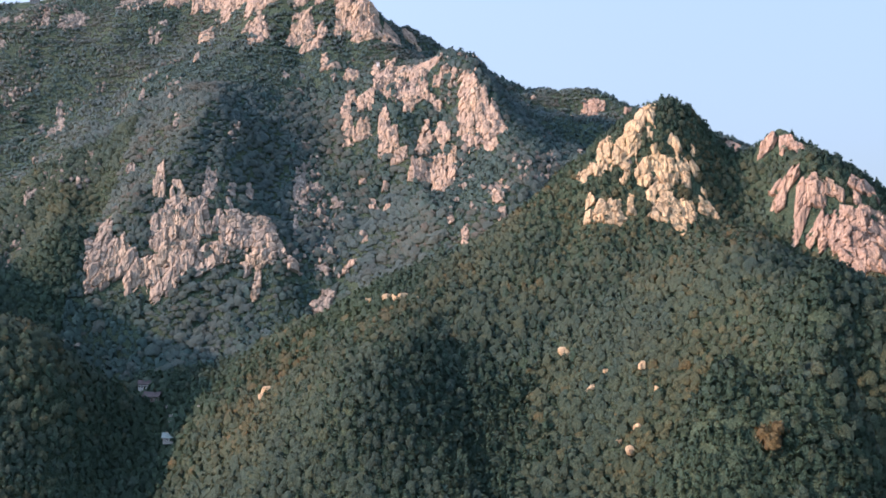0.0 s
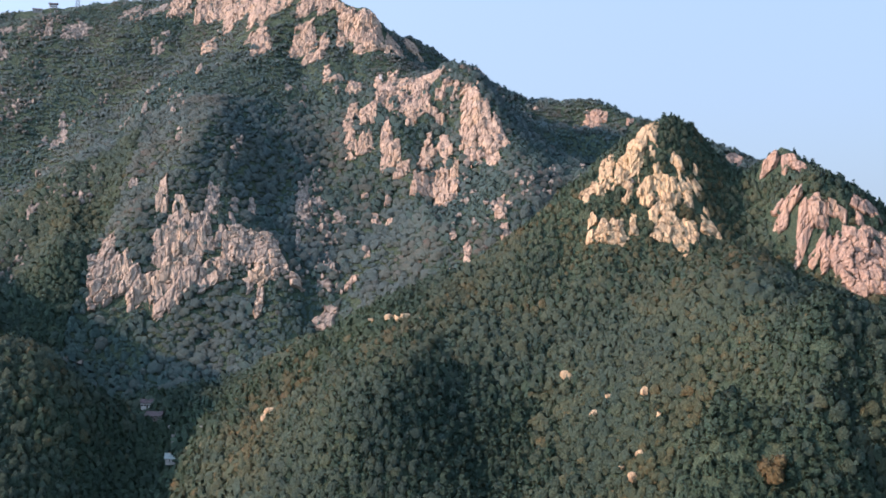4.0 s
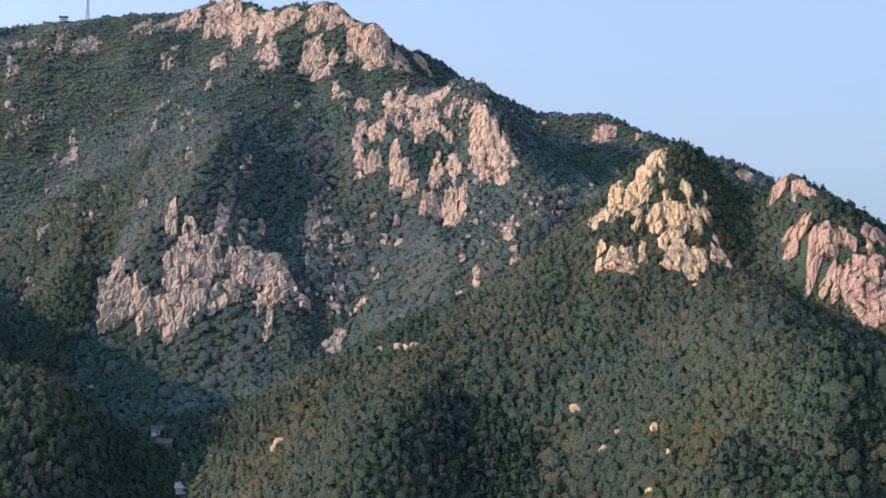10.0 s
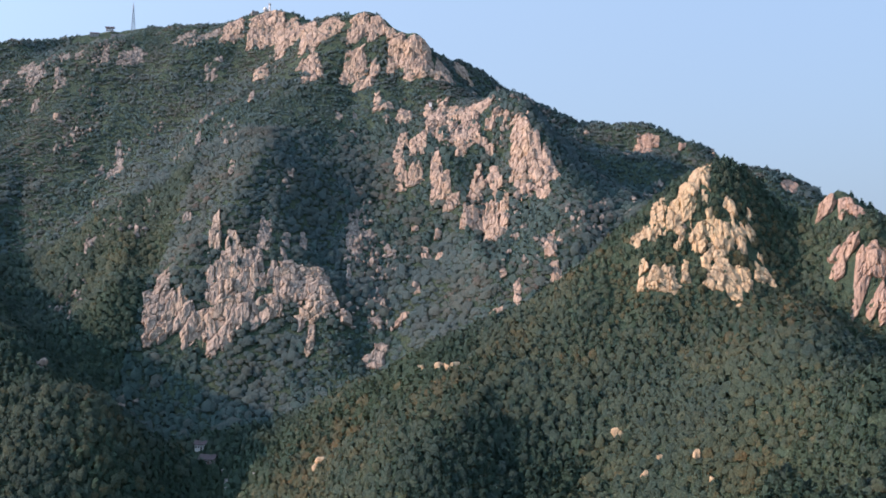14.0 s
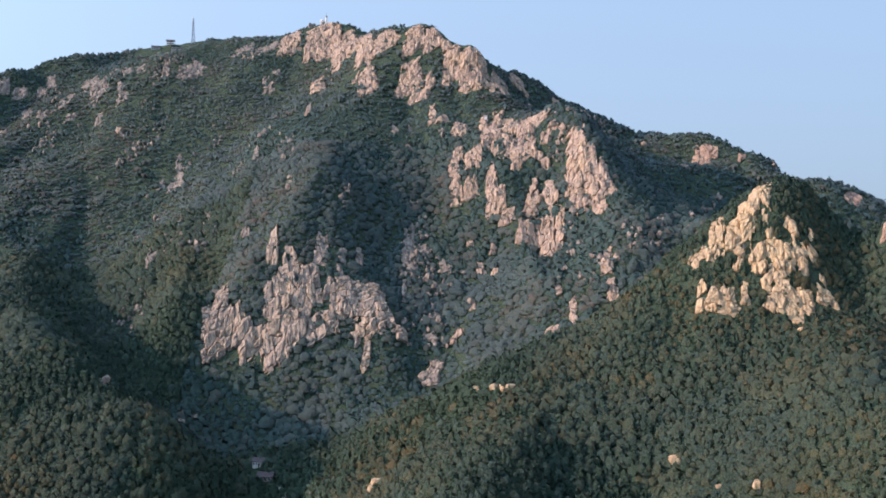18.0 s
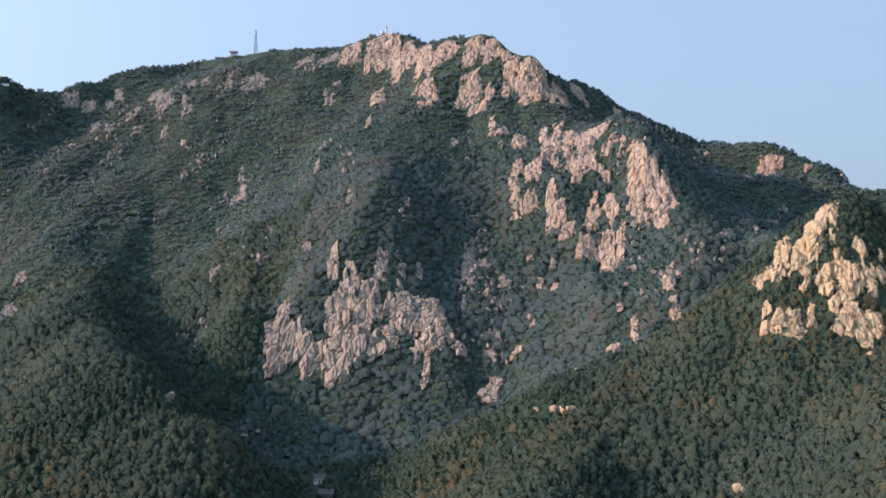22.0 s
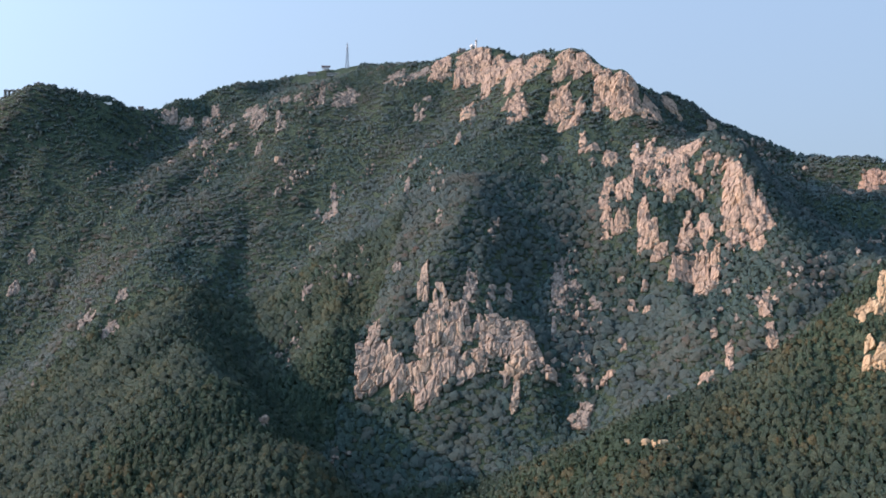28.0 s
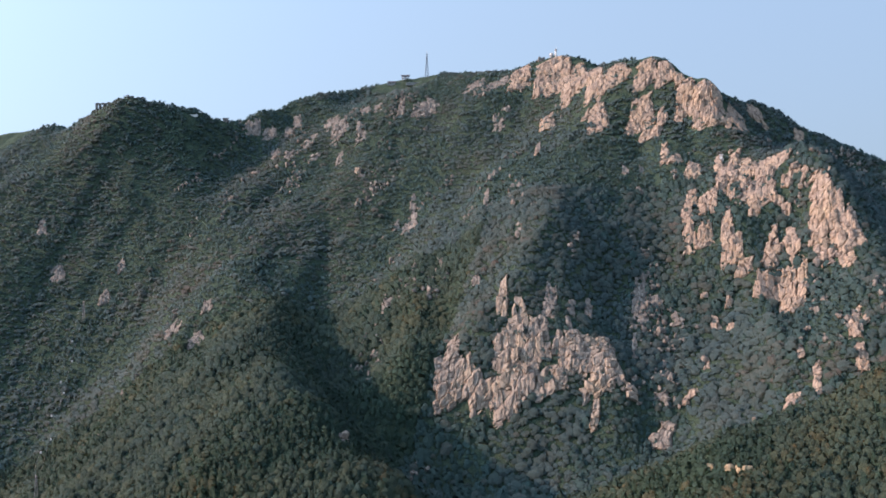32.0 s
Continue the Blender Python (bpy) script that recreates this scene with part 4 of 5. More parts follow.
def woods(name, label, x, y, rock, crowns, sizes, mats, rng, lofty=(0.9, 1.35), round_share=0.5, clear=0.4):
    """Many trees as one mesh: each with its own size, turn and tone."""
    n = len(x)
    z = ground(x, y) + np.where(rock > 0.22, 3.0, 0)
    size = sizes[0] * np.exp(sizes[1] * np.clip(rng.randn(n), -1.6, 2.0)) * (1 + 0.16 * value_noise(x, y, 40, 2) + 0.12 * value_noise(x, y, 15, 5)) * np.where(rock > 0.1, 0.42, 1) * np.where((y > 690) & (y < 830) & (x > 60), 0.76, 1)
    wide = rng.uniform(0.82, 1.25, n)
    tall = rng.uniform(*lofty, n)
    turn = rng.rand(n) * 6.283
    tone = np.clip(0.42 + 0.28 * value_noise(x, y, 46, 3) + 0.2 * value_noise(x, y, 120, 5) + 0.14 * value_noise(x, y, 17, 1) + 0.13 * rng.randn(n) + 0.06 * ((x > 40) & (y < 660)), 0, np.where(rng.rand(n) < 0.006, 1.0, 0.84))
    pine = value_noise(x, y, 75, 4) + 0.35 * rng.randn(n) > 0.05
    gx, gy = uphill(x, y)
    lie = np.stack([-gx, -gy, np.ones(n)], 1)
    lie /= np.linalg.norm(lie, axis=1)[:, None]
    flecks = 0.1 * np.repeat(rng.randn(90), 4)
    all_v, all_f, all_t, all_m, all_n, base = [], [], [], [], [], 0
    for k, (verts, faces, soft, is_pine) in enumerate(crowns):
        same = [j for j, c in enumerate(crowns) if c[3] == is_pine]
        pick = np.nonzero((pine == is_pine) & (np.arange(n) % len(same) == same.index(k)))[0]
        if not len(pick):
            continue
        c, s = np.cos(turn[pick])[:, None], np.sin(turn[pick])[:, None]
        w = size[pick][:, None]
        e = wide[pick][:, None]
        px = (verts[:, 0] * e * c - verts[:, 1] / e * s) * w + x[pick][:, None]
        py = (verts[:, 0] * e * s + verts[:, 1] / e * c) * w + y[pick][:, None]
        pz = (verts[:, 2] + clear) * w * tall[pick][:, None] + z[pick][:, None]
        all_v.append(np.stack([px, py, pz], -1).reshape(-1, 3))
        all_n.append(np.stack([soft[:, 0] * c - soft[:, 1] * s, soft[:, 0] * s + soft[:, 1] * c, np.repeat(soft[None, :, 2], len(pick), 0)], -1).reshape(-1, 3) * round_share + (1.1 - round_share) * np.repeat(lie[pick], len(verts), 0))
        all_f.append((faces[None] + (np.arange(len(pick)) * len(verts))[:, None, None]).reshape(-1, 3) + base)
        all_t.append((tone[pick][:, None] + flecks[None, :len(verts)]).ravel())
        all_m.append(np.full(len(pick) * len(faces), 1 if is_pine else 0))
        base += len(pick) * len(verts)
    me = mesh_from(name, np.concatenate(all_v), np.concatenate(all_f), mats, True)
    me.polygons.foreach_set("material_index", np.concatenate(all_m).astype(np.int32))
    me.attributes.new("tone", "FLOAT", "POINT").data.foreach_set("value", np.concatenate(all_t).astype(np.float32))
    me.attributes.new("custom_normal", "FLOAT_VECTOR", "POINT").data.foreach_set("vector", (lambda m: m / np.linalg.norm(m, axis=1)[:, None])(np.concatenate(all_n)).astype(np.float32).ravel())
    return tagged(new(name, me), label, "woods", kind="stuff")


CLOSE_CROWNS = [(*crown(100 + s, 20, 0.24, "broad", True, 0.72), False) for s in range(7)] + [(*crown(120 + s, 26, 0.3, "pine", False, 0.64), True) for s in range(5)]
NEAR_CROWNS = [(*crown(s, 11, 0.34, "broad", False, 0.74), False) for s in range(7)] + [(*crown(20 + s, 11, 0.38, "pine", False, 0.68), True) for s in range(5)]
MID_CROWNS = [(*crown(40 + s, 12, 0.27, "broad", False, 0.8), False) for s in range(6)] + [(*crown(60 + s, 12, 0.3, "pine", False, 0.78), True) for s in range(4)]
FAR_CROWNS = [(*crown(50 + s, 5, 0.36, "broad", False, 0.8), False) for s in range(5)] + [(*crown(70 + s, 5, 0.38, "pine", False, 0.8), True) for s in range(3)]
GROVE = (95, 240, 400, 480)  # the stretch of the spur whose front trees stand as things of their own


def build_woods():
    rng = np.random.RandomState(11)
    x, y, rock = scatter(3.45, 380, 600, rng, 1.0)
    grove = np.nonzero((x > GROVE[0]) & (x < GROVE[1]) & (y > GROVE[2]) & (y < GROVE[3]))[0]
    own = np.zeros(len(x), bool)
    own[grove[np.argsort(y[grove])[:290]]] = True
    woods("front_woods", "dense green oak and pine woods on the front spur", x[~own], y[~own], rock[~own], CLOSE_CROWNS, (2.75, 0.2), [LEAVES, NEEDLES], rng, (1.0, 1.55), 0.4)
    x1, y1, rock1 = scatter(3.75, 600, 830, rng, 1.1)
    woods("spur_woods", "dense mixed pine and oak woods on the lower spurs", x1, y1, rock1, NEAR_CROWNS, (2.9, 0.24), [LEAVES, NEEDLES], rng, (1.0, 1.55), 0.4)
    x2, y2, rock2 = scatter(4.1, 830, 1180, rng)
    low = (x2 < -330) & (y2 < 1090)
    woods("valley_woods", "leafy green woods on the shaded valley spur", x2[low], y2[low], rock2[low], MID_CROWNS, (3.0, 0.3), [LEAVES, NEEDLES], rng, (0.9, 1.35), 0.4)
    x2, y2, rock2 = x2[~low], y2[~low], rock2[~low]
    woods("slope_woods", "dark bushy woods on the steep mountain face", x2, y2, rock2, MID_CROWNS, (3.1, 0.36), [HAZED_SCRUB, HAZED_PINE], rng, (0.7, 1.1), 0.3, 0.25)
    x3, y3, rock3 = scatter(5.0, 1180, 1950, rng)
    woods("ridge_woods", "low wind-cut woods below the summit ridge", x3, y3, rock3, FAR_CROWNS, (2.9, 0.36), [HAZED_SCRUB, HAZED_PINE], rng, (0.6, 0.95), 0.3, 0.25)
    return x[own], y[own]


GROVE_X, GROVE_Y = build_woods()


def tree_trunk(seed):
    """A tapered trunk, a little bent, with four limbs."""
    rng = np.random.RandomState(seed)
    bm = bmesh.new()

    def limb(points, radii):
        rings = []
        for p, r in zip(points, radii):
            rings.append([bm.verts.new((p[0] + r * math.cos(k * 1.257), p[1] + r * math.sin(k * 1.257), p[2])) for k in range(5)])
        for lo, hi in zip(rings, rings[1:]):
            for k in range(5):
                bm.faces.new((lo[k], lo[(k + 1) % 5], hi[(k + 1) % 5], hi[k]))

    limb([(0, 0, -0.6), (0.03, 0.02, 0.5), (0.08 * rng.randn(), 0.08 * rng.randn(), 1.2), (0.1, 0.05, 1.9)], [0.13, 0.1, 0.07, 0.02])
    for k in range(4):
        a = k * 1.6 + rng.rand()
        h = 0.7 + 0.25 * k
        limb([(0, 0, h), (0.3 * math.cos(a), 0.3 * math.sin(a), h + 0.2), (0.65 * math.cos(a), 0.65 * math.sin(a), h + 0.38)], [0.05, 0.035, 0.012])
    me = bpy.data.meshes.new("trunk")
    bm.to_mesh(me)
    bm.free()
    me.materials.append(BARK)
    return me


def tree_crown(seed, kind, tone):
    verts, faces, soft = crown(seed, 60, 0.2 if kind == "broad" else 0.24, kind, True)
    verts = verts + np.array([0, 0, 1.15])
    me = mesh_from("crown", verts, faces, [NEEDLES if kind == "pine" else LEAVES], True)
    me.attributes.new("tone", "FLOAT", "POINT").data.foreach_set("value", np.full(len(verts), tone, np.float32))
    me.attributes.new("custom_normal", "FLOAT_VECTOR", "POINT").data.foreach_set("vector", soft.astype(np.float32).ravel())
    return me


def build_grove():
    rng = np.random.RandomState(23)
    kinds = [("broad", 0.2, "small green oak on the steep wooded slope"), ("broad", 0.45, "small olive-green oak on the steep wooded slope"), ("broad", 0.62, "yellowish-green oak among darker trees"),
             ("broad", 0.8, "small oak with browning autumn leaves"), ("pine", 0.15, "dark mountain pine with flat layered branches"), ("pine", 0.5, "green mountain pine with layered branches"),
             ("pine", 0.8, "light green young pine on the slope"), ("broad", 1.0, "yellow-brown autumn tree on the wooded slope")]
    masters = []
    for k, (kind, tone, label) in enumerate(kinds):
        tree = new("tree")
        for name, me in (("trunk", tree_trunk(k)), ("crown", tree_crown(80 + k, kind, tone))):
            new(name, me).parent = tree
        masters.append(tagged(tree, label, "tree", group="trees of the grove"))
    free = list(masters)
    spots = [(float(x), float(y), None) for x, y in zip(GROVE_X, GROVE_Y)] + [(141.0, 422.0, 7), (144.0, 424.0, 7), (138.5, 424.5, 7)]
    for x, y, which in spots:
        if which is None:
            pine = value_noise(x, y, 75, 4) + 0.35 * rng.randn() > 0.05
            which = (4 + rng.randint(3)) if pine else rng.choice(4, p=[0.35, 0.35, 0.2, 0.1])
        s = rng.uniform(2.7, 3.8) * (1.25 if which == 7 else 1)
        m = pose(x, y, float(ground(x, y)), 0, 0, rng.uniform(0, 360))
        ob = masters[which]
        if ob in free:
            free.remove(ob)
            ob.matrix_basis = m
        else:
            ob = copy_thing(ob, m)
        ob.scale = (s, s, s * rng.uniform(0.95, 1.3))
    for ob in free:
        for part_ob in list(ob.children):
            bpy.data.objects.remove(part_ob)
        bpy.data.objects.remove(ob)


build_grove()


# ---- what people have built: mast, huts, temple, gate, houses, cable car ----
def paint(name, colour, rough=0.7, spots=0.25, metal=0.0):
    mat, tree, b = shader(name, rough, 0.3)
    b.inputs["Metallic"].default_value = metal
    dark = tuple(v * (1 - spots) for v in colour)
    tree.links.new(ramp(tree, noise_at(tree, 1.7, 4), [(0.35, dark), (0.65, colour)]), b.inputs["Base Color"])
    return mat


STEEL = paint("galvanised_steel", (0.33, 0.33, 0.34), 0.5, 0.3, 0.6)
PLASTER = paint("white_plaster", (0.72, 0.7, 0.66), 0.85, 0.18)
CONCRETE = paint("grey_concrete", (0.36, 0.35, 0.33), 0.9, 0.3)
STONEWORK = paint("stone_walling", (0.3, 0.27, 0.24), 0.9, 0.35)
TILE = paint("brown_roof_tiles", (0.10, 0.078, 0.08), 0.7, 0.35)
SHEET = paint("grey_green_roofing", (0.24, 0.28, 0.27), 0.6, 0.25)
TIMBER = paint("dark_timber", (0.09, 0.06, 0.045), 0.75, 0.3)
DARK_GLASS = paint("dark_window_glass", (0.03, 0.035, 0.04), 0.15, 0.1)


def part(name, bm, material, parent, label=""):
    """Links a bmesh as one mesh object under a thing or a part."""
    me = bpy.data.meshes.new(name)
    bmesh.ops.recalc_face_normals(bm, faces=bm.faces)
    bm.to_mesh(me)
    bm.free()
    me.materials.append(material)
    ob = new(name, me)
    ob.parent = parent
    return tagged(ob, label) if label else ob


def box(bm, x, y, z, sx, sy, sz, bevel=0.0):
    """A block with its middle at x, y and its foot at z."""
    made = bmesh.ops.create_cube(bm, size=1.0, matrix=Matrix.Translation((x, y, z + sz / 2)) @ Matrix.Diagonal((sx, sy, sz, 1)))
    if bevel:
        edges = list({e for v in made["verts"] for e in v.link_edges})
        bmesh.ops.bevel(bm, geom=edges, offset=bevel, segments=1, affect="EDGES")
    return bm


def bar(bm, a, b, r, sides=5):
    """A round bar between two points."""
    a, b = Vector(a), Vector(b)
    turn = (b - a).to_track_quat("Z", "Y").to_matrix().to_4x4()
    bmesh.ops.create_cone(bm, cap_ends=True, segments=sides, radius1=r, radius2=r, depth=(b - a).length, matrix=Matrix.Translation((a + b) / 2) @ turn)
    return bm


def gable(bm, x, y, z, sx, sy, rise, thick=0.25):
    """A two-sided pitched roof with eaves, ridge along x, slightly upswept at its ends."""
    for side in (-1, 1):
        prof = [(0.0, rise), (0.5 * sy, 0.35 * rise), (sy, 0.0)]
        rows = []
        for k in range(5):
            u = (k / 4 - 0.5) * 2
            lift = 0.12 * rise * u * u
            rows.append([bm.verts.new((x + u * sx, y + side * p, z + h + lift)) for p, h in prof] + [bm.verts.new((x + u * sx, y + side * p, z + h + lift - thick)) for p, h in reversed(prof)])
        for lo, hi in zip(rows, rows[1:]):
            for k in range(6):
                bm.faces.new((lo[k], lo[(k + 1) % 6], hi[(k + 1) % 6], hi[k]))
        bm.faces.new(rows[0])
        bm.faces.new(rows[-1])
    return bm


def stand(name, x, y, turn=0.0, sunk=0.0):
    """An Empty on the ground for a thing to grow from."""
    ob = new(name)
    ob.matrix_basis = pose(x, y, float(ground(x, y)) - sunk, 0, 0, turn)
    return ob


def build_mast():
    tower = stand("radio_mast", -648, 1742, 20, 0.6)
    tall, foot, head = 51.0, 3.6, 0.9
    legs = [(sx, sy) for sx, sy in ((-1, -1), (1, -1), (1, 1), (-1, 1))]
    half = lambda h: foot + (head - foot) * min(1.0, h / 40.0)
    for sx, sy in legs:
        part("leg", bar(bar(bmesh.new(), (sx * foot, sy * foot, 0), (sx * head, sy * head, 40), 0.42), (sx * head, sy * head, 40), (sx * head, sy * head, 47), 0.36), STEEL, tower)
    for k in range(10):
        lo, hi = k * 4.4, (k + 1) * 4.4
        bm = bmesh.new()
        for (ax, ay), (bx, by) in zip(legs, legs[1:] + legs[:1]):
            bar(bm, (ax * half(lo), ay * half(lo), lo), (bx * half(hi), by * half(hi), hi), 0.18, 4)
            bar(bm, (bx * half(lo), by * half(lo), lo), (ax * half(hi), ay * half(hi), hi), 0.12, 4)
            bar(bm, (ax * half(hi), ay * half(hi), hi), (bx * half(hi), by * half(hi), hi), 0.12, 4)
        part("brace", bm, STEEL, tower)
    for h in (38.0, 46.0):
        part("platform", box(bmesh.new(), 0, 0, h, 3.4, 3.4, 0.4, 0.05), STEEL, tower)
    part("aerial", bar(bmesh.new(), (0, 0, 46), (0, 0, tall), 0.3), STEEL, tower, "thin whip aerial at the top")
    for k in range(4):
        a = k * 1.571 + 0.4
        bm = bmesh.new()
        bmesh.ops.create_cone(bm, cap_ends=True, segments=10, radius1=1.0, radius2=0.6, depth=0.5, matrix=Matrix.Translation((1.7 * math.cos(a), 1.7 * math.sin(a), 33 + 3 * k)) @ Euler((0, 1.571, a)).to_matrix().to_4x4())
        part("dish", bm, STEEL, tower)
    tagged(tower, "tall grey steel lattice radio mast on the ridge", "mast")


def build_lookout():
    hut = stand("lookout_pavilion", -691, 1742, 12, 0.5)
    for sx in (-5, 0, 5):
        for sy in (-3, 3):
            part("post", bar(bmesh.new(), (sx, sy, 0), (sx, sy, 8.5), 0.35), CONCRETE, hut)
    part("deck", box(bmesh.new(), 0, 0, 4.2, 13, 8, 0.5, 0.08), CONCRETE, hut)
    for sy in (-3.9, 3.9):
        bm = bmesh.new()
        for k in range(9):
            bar(bm, (-6.4 + 1.6 * k, sy, 4.7), (-6.4 + 1.6 * k, sy, 5.7), 0.08, 4)
        bar(bm, (-6.4, sy, 5.7), (6.4, sy, 5.7), 0.1, 4)
        part("railing", bm, STEEL, hut)
    part("roof", gable(bmesh.new(), 0, 0, 8.2, 8.0, 5.2, 2.6), TILE, hut)
    tagged(hut, "open two-storey lookout pavilion with a dark roof", "pavilion")
    for x, y, w, h, pitched, words in ((-714, 1730, 15, 5.0, True, "low stone service building with a pitched roof"), (-669, 1727, 26, 4.2, False, "long low flat-roofed service hut near the mast")):
        shed = stand("service_hut", x, y, 15, 1.0)
        part("wall", box(bmesh.new(), 0, 0, 0, w, 6, h + 1, 0.06), CONCRETE, shed)
        if pitched:
            part("roof", gable(bmesh.new(), 0, 0, h + 1, w * 0.55, 4.0, 2.4), TILE, shed)
        else:
            part("roof", box(bmesh.new(), 0, 0, h + 1, w + 1.2, 7.2, 0.5, 0.08), CONCRETE, shed)
        for k in range(int(w / 4)):
            part("window", box(bmesh.new(), -w / 2 + 2 + k * 4, -3.02, 2.4, 1.5, 0.12, 1.5, 0.02), DARK_GLASS, shed)
        tagged(shed, words, "hut", group="service huts on the ridge")


def build_summit():
    x, y = -380, 1549
    house = stand("summit_temple", x, y, 20, 1.5)
    part("wall", box(bmesh.new(), 0, 0, 0, 11, 7, 6.0, 0.1), STONEWORK, house)
    part("parapet", box(box(bmesh.new(), -3.2, 0, 6.0, 3.6, 6.4, 1.5, 0.08), 3.0, 0, 6.0, 4.0, 6.4, 0.9, 0.08), STONEWORK, house)
    part("door", box(bmesh.new(), 0.5, -3.55, 1.4, 1.5, 0.15, 2.3, 0.03), TIMBER, house)
    for k in (-3.2, 3.4):
        part("window", box(bmesh.new(), k, -3.54, 3.0, 1.4, 0.12, 1.4, 0.03), DARK_GLASS, house)
    tagged(house, "small flat-roofed stone temple on the summit", "temple")
    dome = stand("radar_dome", -364, 1551, 0, 0.8)
    bm = bmesh.new()
    bmesh.ops.create_cone(bm, cap_ends=True, segments=20, radius1=2.9, radius2=2.7, depth=4.4, matrix=Matrix.Translation((0, 0, 2.2)))
    part("base", bm, CONCRETE, dome)
    bm = bmesh.new()
    bmesh.ops.create_icosphere(bm, subdivisions=3, radius=3.0, matrix=Matrix.Translation((0, 0, 5.4)))
    part("dome", bm, PLASTER, dome, "round white shell")
    tagged(dome, "white round radar dome on a concrete drum", "dome")
    tower = stand("weather_tower", -357, 1550, 10, 0.8)
    bm = bmesh.new()
    bmesh.ops.create_cone(bm, cap_ends=True, segments=12, radius1=1.7, radius2=1.3, depth=10.5, matrix=Matrix.Translation((0, 0, 5.2)))
    part("shaft", bm, PLASTER, tower)
    bm = bmesh.new()
    bmesh.ops.create_cone(bm, cap_ends=True, segments=12, radius1=1.9, radius2=2.0, depth=2.0, matrix=Matrix.Translation((0, 0, 11.4)))
    part("lantern", bm, CONCRETE, tower)
    part("aerial", bar(bmesh.new(), (0, 0, 12), (0, 0, 17), 0.25), STEEL, tower)
    tagged(tower, "slim white observation tower beside the dome", "tower")


def build_gate():
    gate = stand("ridge_gatehouse", -1117, 1404, 18, 1.5)
    for sx in (-7, -1, 7):
        part("pier", box(bmesh.new(), sx, 0, 0, 2.6, 6, 9.5, 0.12), STONEWORK, gate)
    part("lintel", box(bmesh.new(), 0, 0, 9.5, 17, 6.6, 1.8, 0.12), STONEWORK, gate)
    part("parapet", box(box(bmesh.new(), -5, 0, 11.3, 5, 6, 1.0, 0.08), 5, 0, 11.3, 5, 6, 1.0, 0.08), STONEWORK, gate)
    tagged(gate, "open stone gatehouse on the skyline ridge", "gatehouse")
    for x, y, w, h, turn, words, name in ((-925, 1490, 8, 6.5, 20, "small square stone hut in the ridge notch", "notch_hut"), (-73, 1468, 5, 4.5, -20, "tiny dark stone hut on the skyline", "ridge_hut"),
                                          (-1068, 1412, 3.4, 4.6, 0, "tiny stone shrine on top of the peak", "peak_shrine")):
        hut = stand(name, x, y, turn, 1.0)
        part("wall", box(bmesh.new(), 0, 0, 0, w, w * 0.8, h, 0.06), STONEWORK, hut)
        part("roof", gable(bmesh.new(), 0, 0, h, w * 0.62, w * 0.55, 1.1), TILE, hut)
        part("door", box(bmesh.new(), 0, -w * 0.4 - 0.03, 0.8, w * 0.22, 0.12, 2.2, 0.02), TIMBER, hut)
        tagged(hut, words, "hut")
    wall = stand("retaining_wall", -955, 1438, 14, 1.0)
    part("wall", box(bmesh.new(), 0, 0, 0, 15, 0.8, 4.2, 0.08), PLASTER, wall)
    tagged(wall, "short whitewashed retaining wall below the ridge", "wall")
    shrine = stand("cliff_shrine", -80, 1219, 0, 1.0)
    part("plinth", box(bmesh.new(), 0, 0, 0, 6.5, 5, 3.0, 0.15), CONCRETE, shrine)
    part("body", box(bmesh.new(), 0, 0, 3.0, 3.4, 3.0, 4.2, 0.12), PLASTER, shrine)
    part("roof", gable(bmesh.new(), 0, 0, 7.2, 2.4, 2.2, 1.5), CONCRETE, shrine)
    tagged(shrine, "small pale stone shrine on a plinth among trees", "shrine")


def build_house(x, y, w, d, h, turn, roof, wall, words, windows):
    house = stand("house", x, y, turn, 1.5)
    part("wall", box(bmesh.new(), 0, 0, 0, w, d, h + 1.5, 0.06), wall, house)
    part("roof", gable(bmesh.new(), 0, 0, h + 1.5, w * 0.58, d * 0.68, 0.42 * d), roof, house)
    part("door", box(bmesh.new(), w * 0.08, -d / 2 - 0.03, 1.6, 1.1, 0.14, 2.1, 0.02), TIMBER, house)
    for k in range(windows):
        u = -w / 2 + w * (k + 0.5) / windows
        frame_part = part("window", box(bmesh.new(), u, -d / 2 - 0.03, h * 0.45 + 1.2, 1.5, 0.12, 1.5, 0.02), PLASTER, house)
        part("pane", box(bmesh.new(), u, -d / 2 - 0.1, h * 0.45 + 1.35, 1.2, 0.06, 1.2), DARK_GLASS, frame_part)
    tagged(house, words, "house", group="houses in the gully")


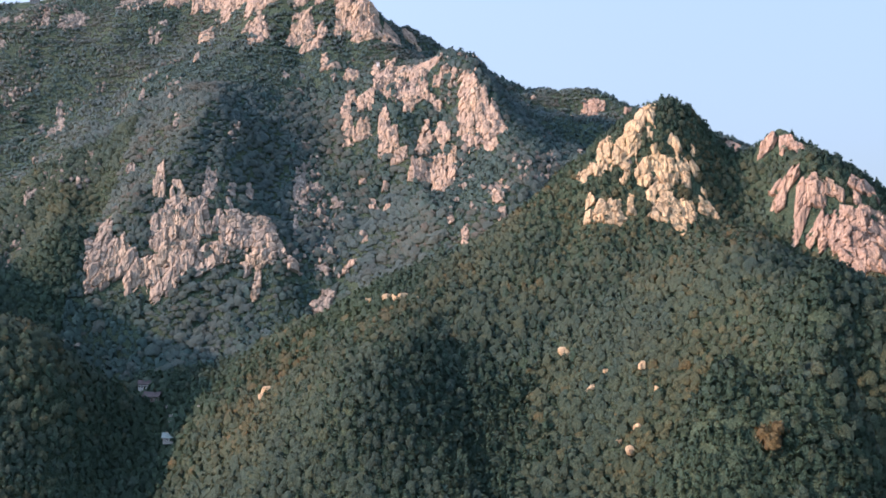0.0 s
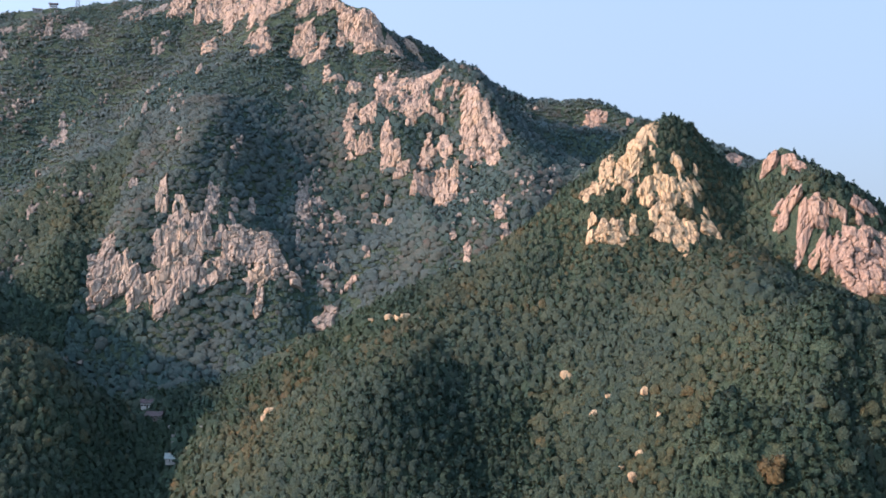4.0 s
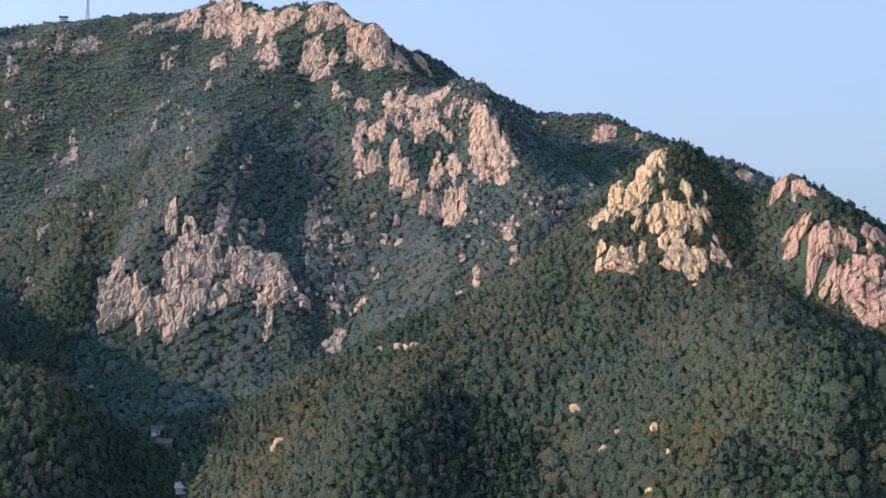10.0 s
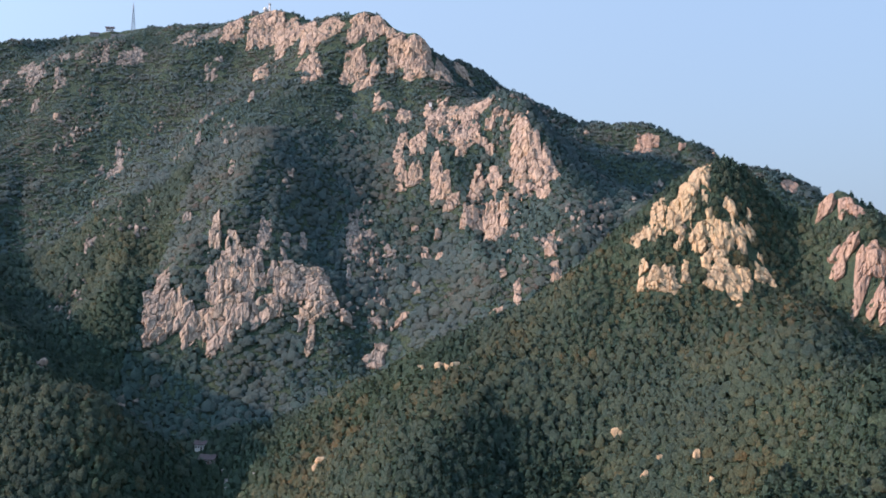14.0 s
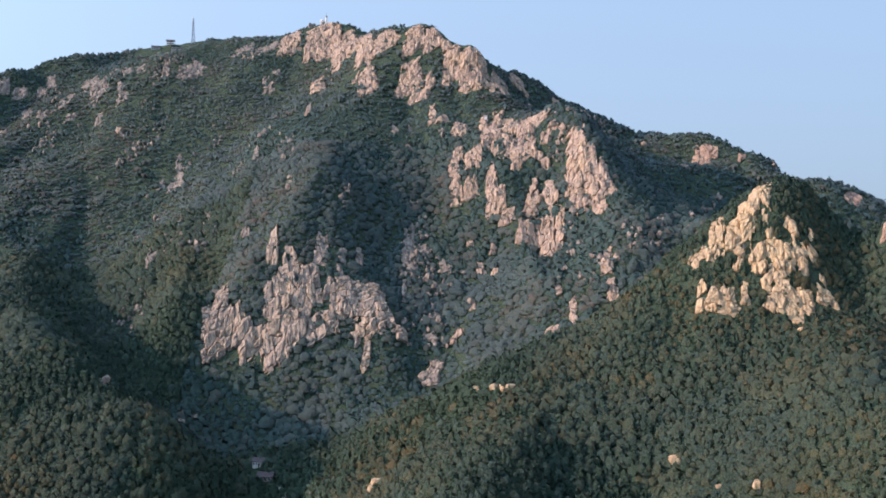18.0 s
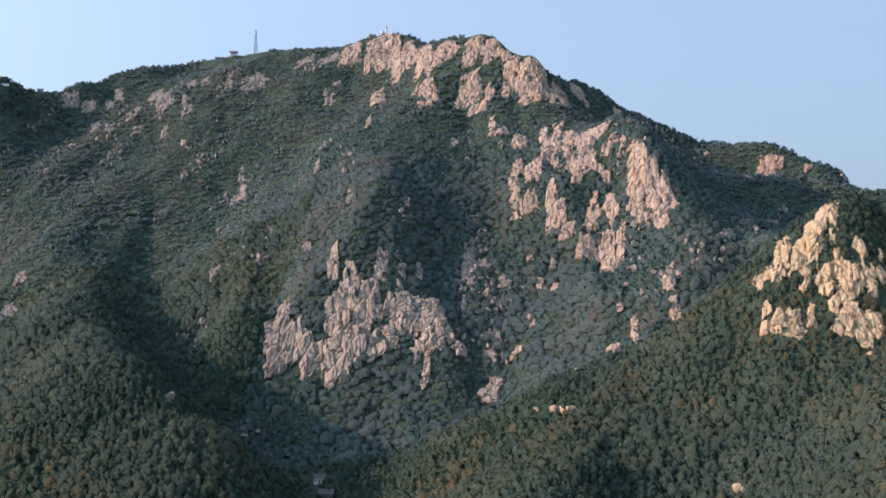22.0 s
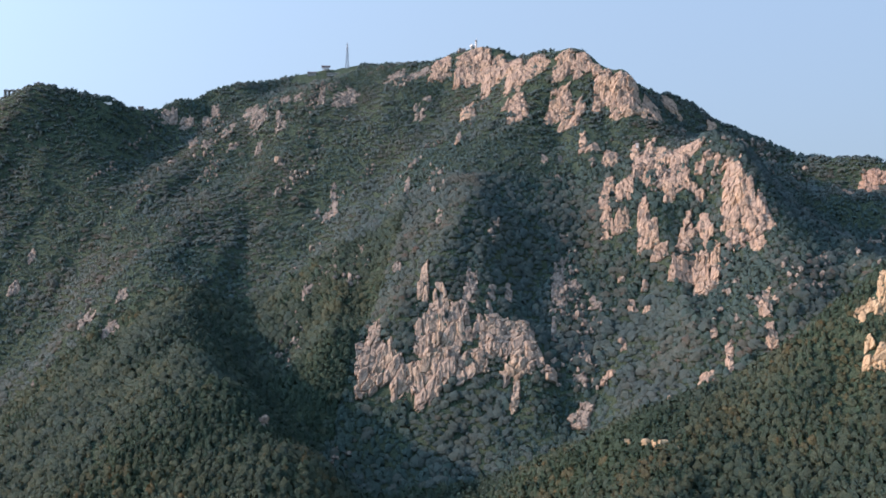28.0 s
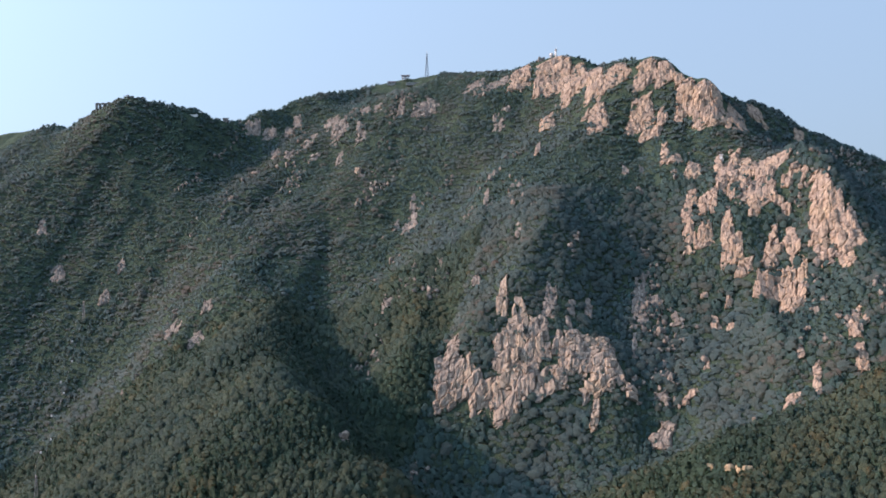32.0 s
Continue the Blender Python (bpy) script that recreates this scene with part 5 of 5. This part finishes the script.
def build_hamlet():
    build_house(-218, 747, 11.5, 7, 3.6, -6, TILE, STONEWORK, "small stone house with a brown tiled roof", 3)
    build_house(-232, 775, 9.0, 6, 4.6, -4, TILE, PLASTER, "white-walled house with four dark windows", 4)
    build_house(-189, 694, 11.0, 7, 3.0, 8, SHEET, CONCRETE, "low shed with a pale grey-green roof", 2)
    build_house(-236, 742, 6.0, 4, 2.6, -10, TILE, PLASTER, "small whitewashed outbuilding beside the stone house", 2)
    pole = stand("boundary_post", -171, 697, 0, 0.5)
    part("shaft", bar(bmesh.new(), (0, 0, 0), (0, 0, 6.0), 0.7, 8), PLASTER, pole)
    part("cap", box(bmesh.new(), 0, 0, 6.0, 1.8, 1.8, 0.4, 0.05), CONCRETE, pole)
    tagged(pole, "thick white post beside the shed", "post")
    stairs = new("stone_stairway")
    pts = along([(-189, 703, 0), (-196, 718, 0), (-199, 730, 0), (-208, 741, 0)], 1.6)
    for x, y, _ in pts:
        z = float(ground(x, y))
        part("step", box(bmesh.new(), x, y, z - 0.6, 3.4, 1.7, 0.9, 0.05), STEP_STONE, stairs)
    tagged(stairs, "pale stone stairway climbing past the houses", "stairway")


STEP_STONE = paint("worn_step_stone", (0.42, 0.4, 0.37), 0.85, 0.3)


def build_cableway():
    lower, upper = Vector((-668, 752, 0)), Vector((-880, 1075, 0))
    tops = []
    for n, p in enumerate((lower, upper)):
        pylon = stand("cableway_pylon", p.x, p.y, -33, 0.8)
        tall = 26.0
        for sx, sy in ((-1.4, -1.4), (1.4, -1.4), (1.4, 1.4), (-1.4, 1.4)):
            part("leg", bar(bmesh.new(), (sx, sy, 0), (sx * 0.4, sy * 0.4, tall), 0.25), STEEL, pylon)
        part("crossarm", box(bmesh.new(), 0, 0, tall, 7.0, 0.8, 0.8, 0.06), STEEL, pylon)
        tagged(pylon, "grey steel cableway pylon in the shaded valley", "pylon", group="cableway pylons")
        tops.append(Vector((p.x, p.y, float(ground(p.x, p.y)) - 0.8 + tall + 0.85)))
    across = Vector(((tops[1] - tops[0]).y, -(tops[1] - tops[0]).x, 0)).normalized()
    for side in (-3.0, 3.0):
        a, b = tops[0] + across * side, tops[1] + across * side
        cable = new("cable")
        bm = bmesh.new()
        sag = [a.lerp(b, k / 16) - Vector((0, 0, 26 * (k / 16) * (1 - k / 16))) for k in range(17)]
        for p, q in zip(sag, sag[1:]):
            bar(bm, p, q, 0.06, 4)
        part("rope", bm, STEEL, cable)
        tagged(cable, "long steel cableway rope across the valley", "cable", group="cableway ropes")
        for k in ((2, 5, 8, 12) if side < 0 else (3, 7, 10)):
            p = sag[k]
            cabin = new("cable_car")
            cabin.matrix_basis = pose(p.x, p.y, p.z, 0, 0, 33)
            part("hanger", bar(bmesh.new(), (0, 0, -2.2), (0, 0, 0.1), 0.09), STEEL, cabin)
            part("cabin", box(bmesh.new(), 0, 0, -4.3, 1.9, 2.1, 2.1, 0.3), PLASTER, cabin)
            for s in (-0.97, 0.97):
                part("window", box(bmesh.new(), s, 0, -3.4, 0.06, 1.5, 0.8, 0.02), DARK_GLASS, cabin)
            tagged(cabin, "small white gondola hanging from the rope", "gondola", group="gondolas")


for build in (build_mast, build_lookout, build_summit, build_gate, build_hamlet, build_cableway):
    build()
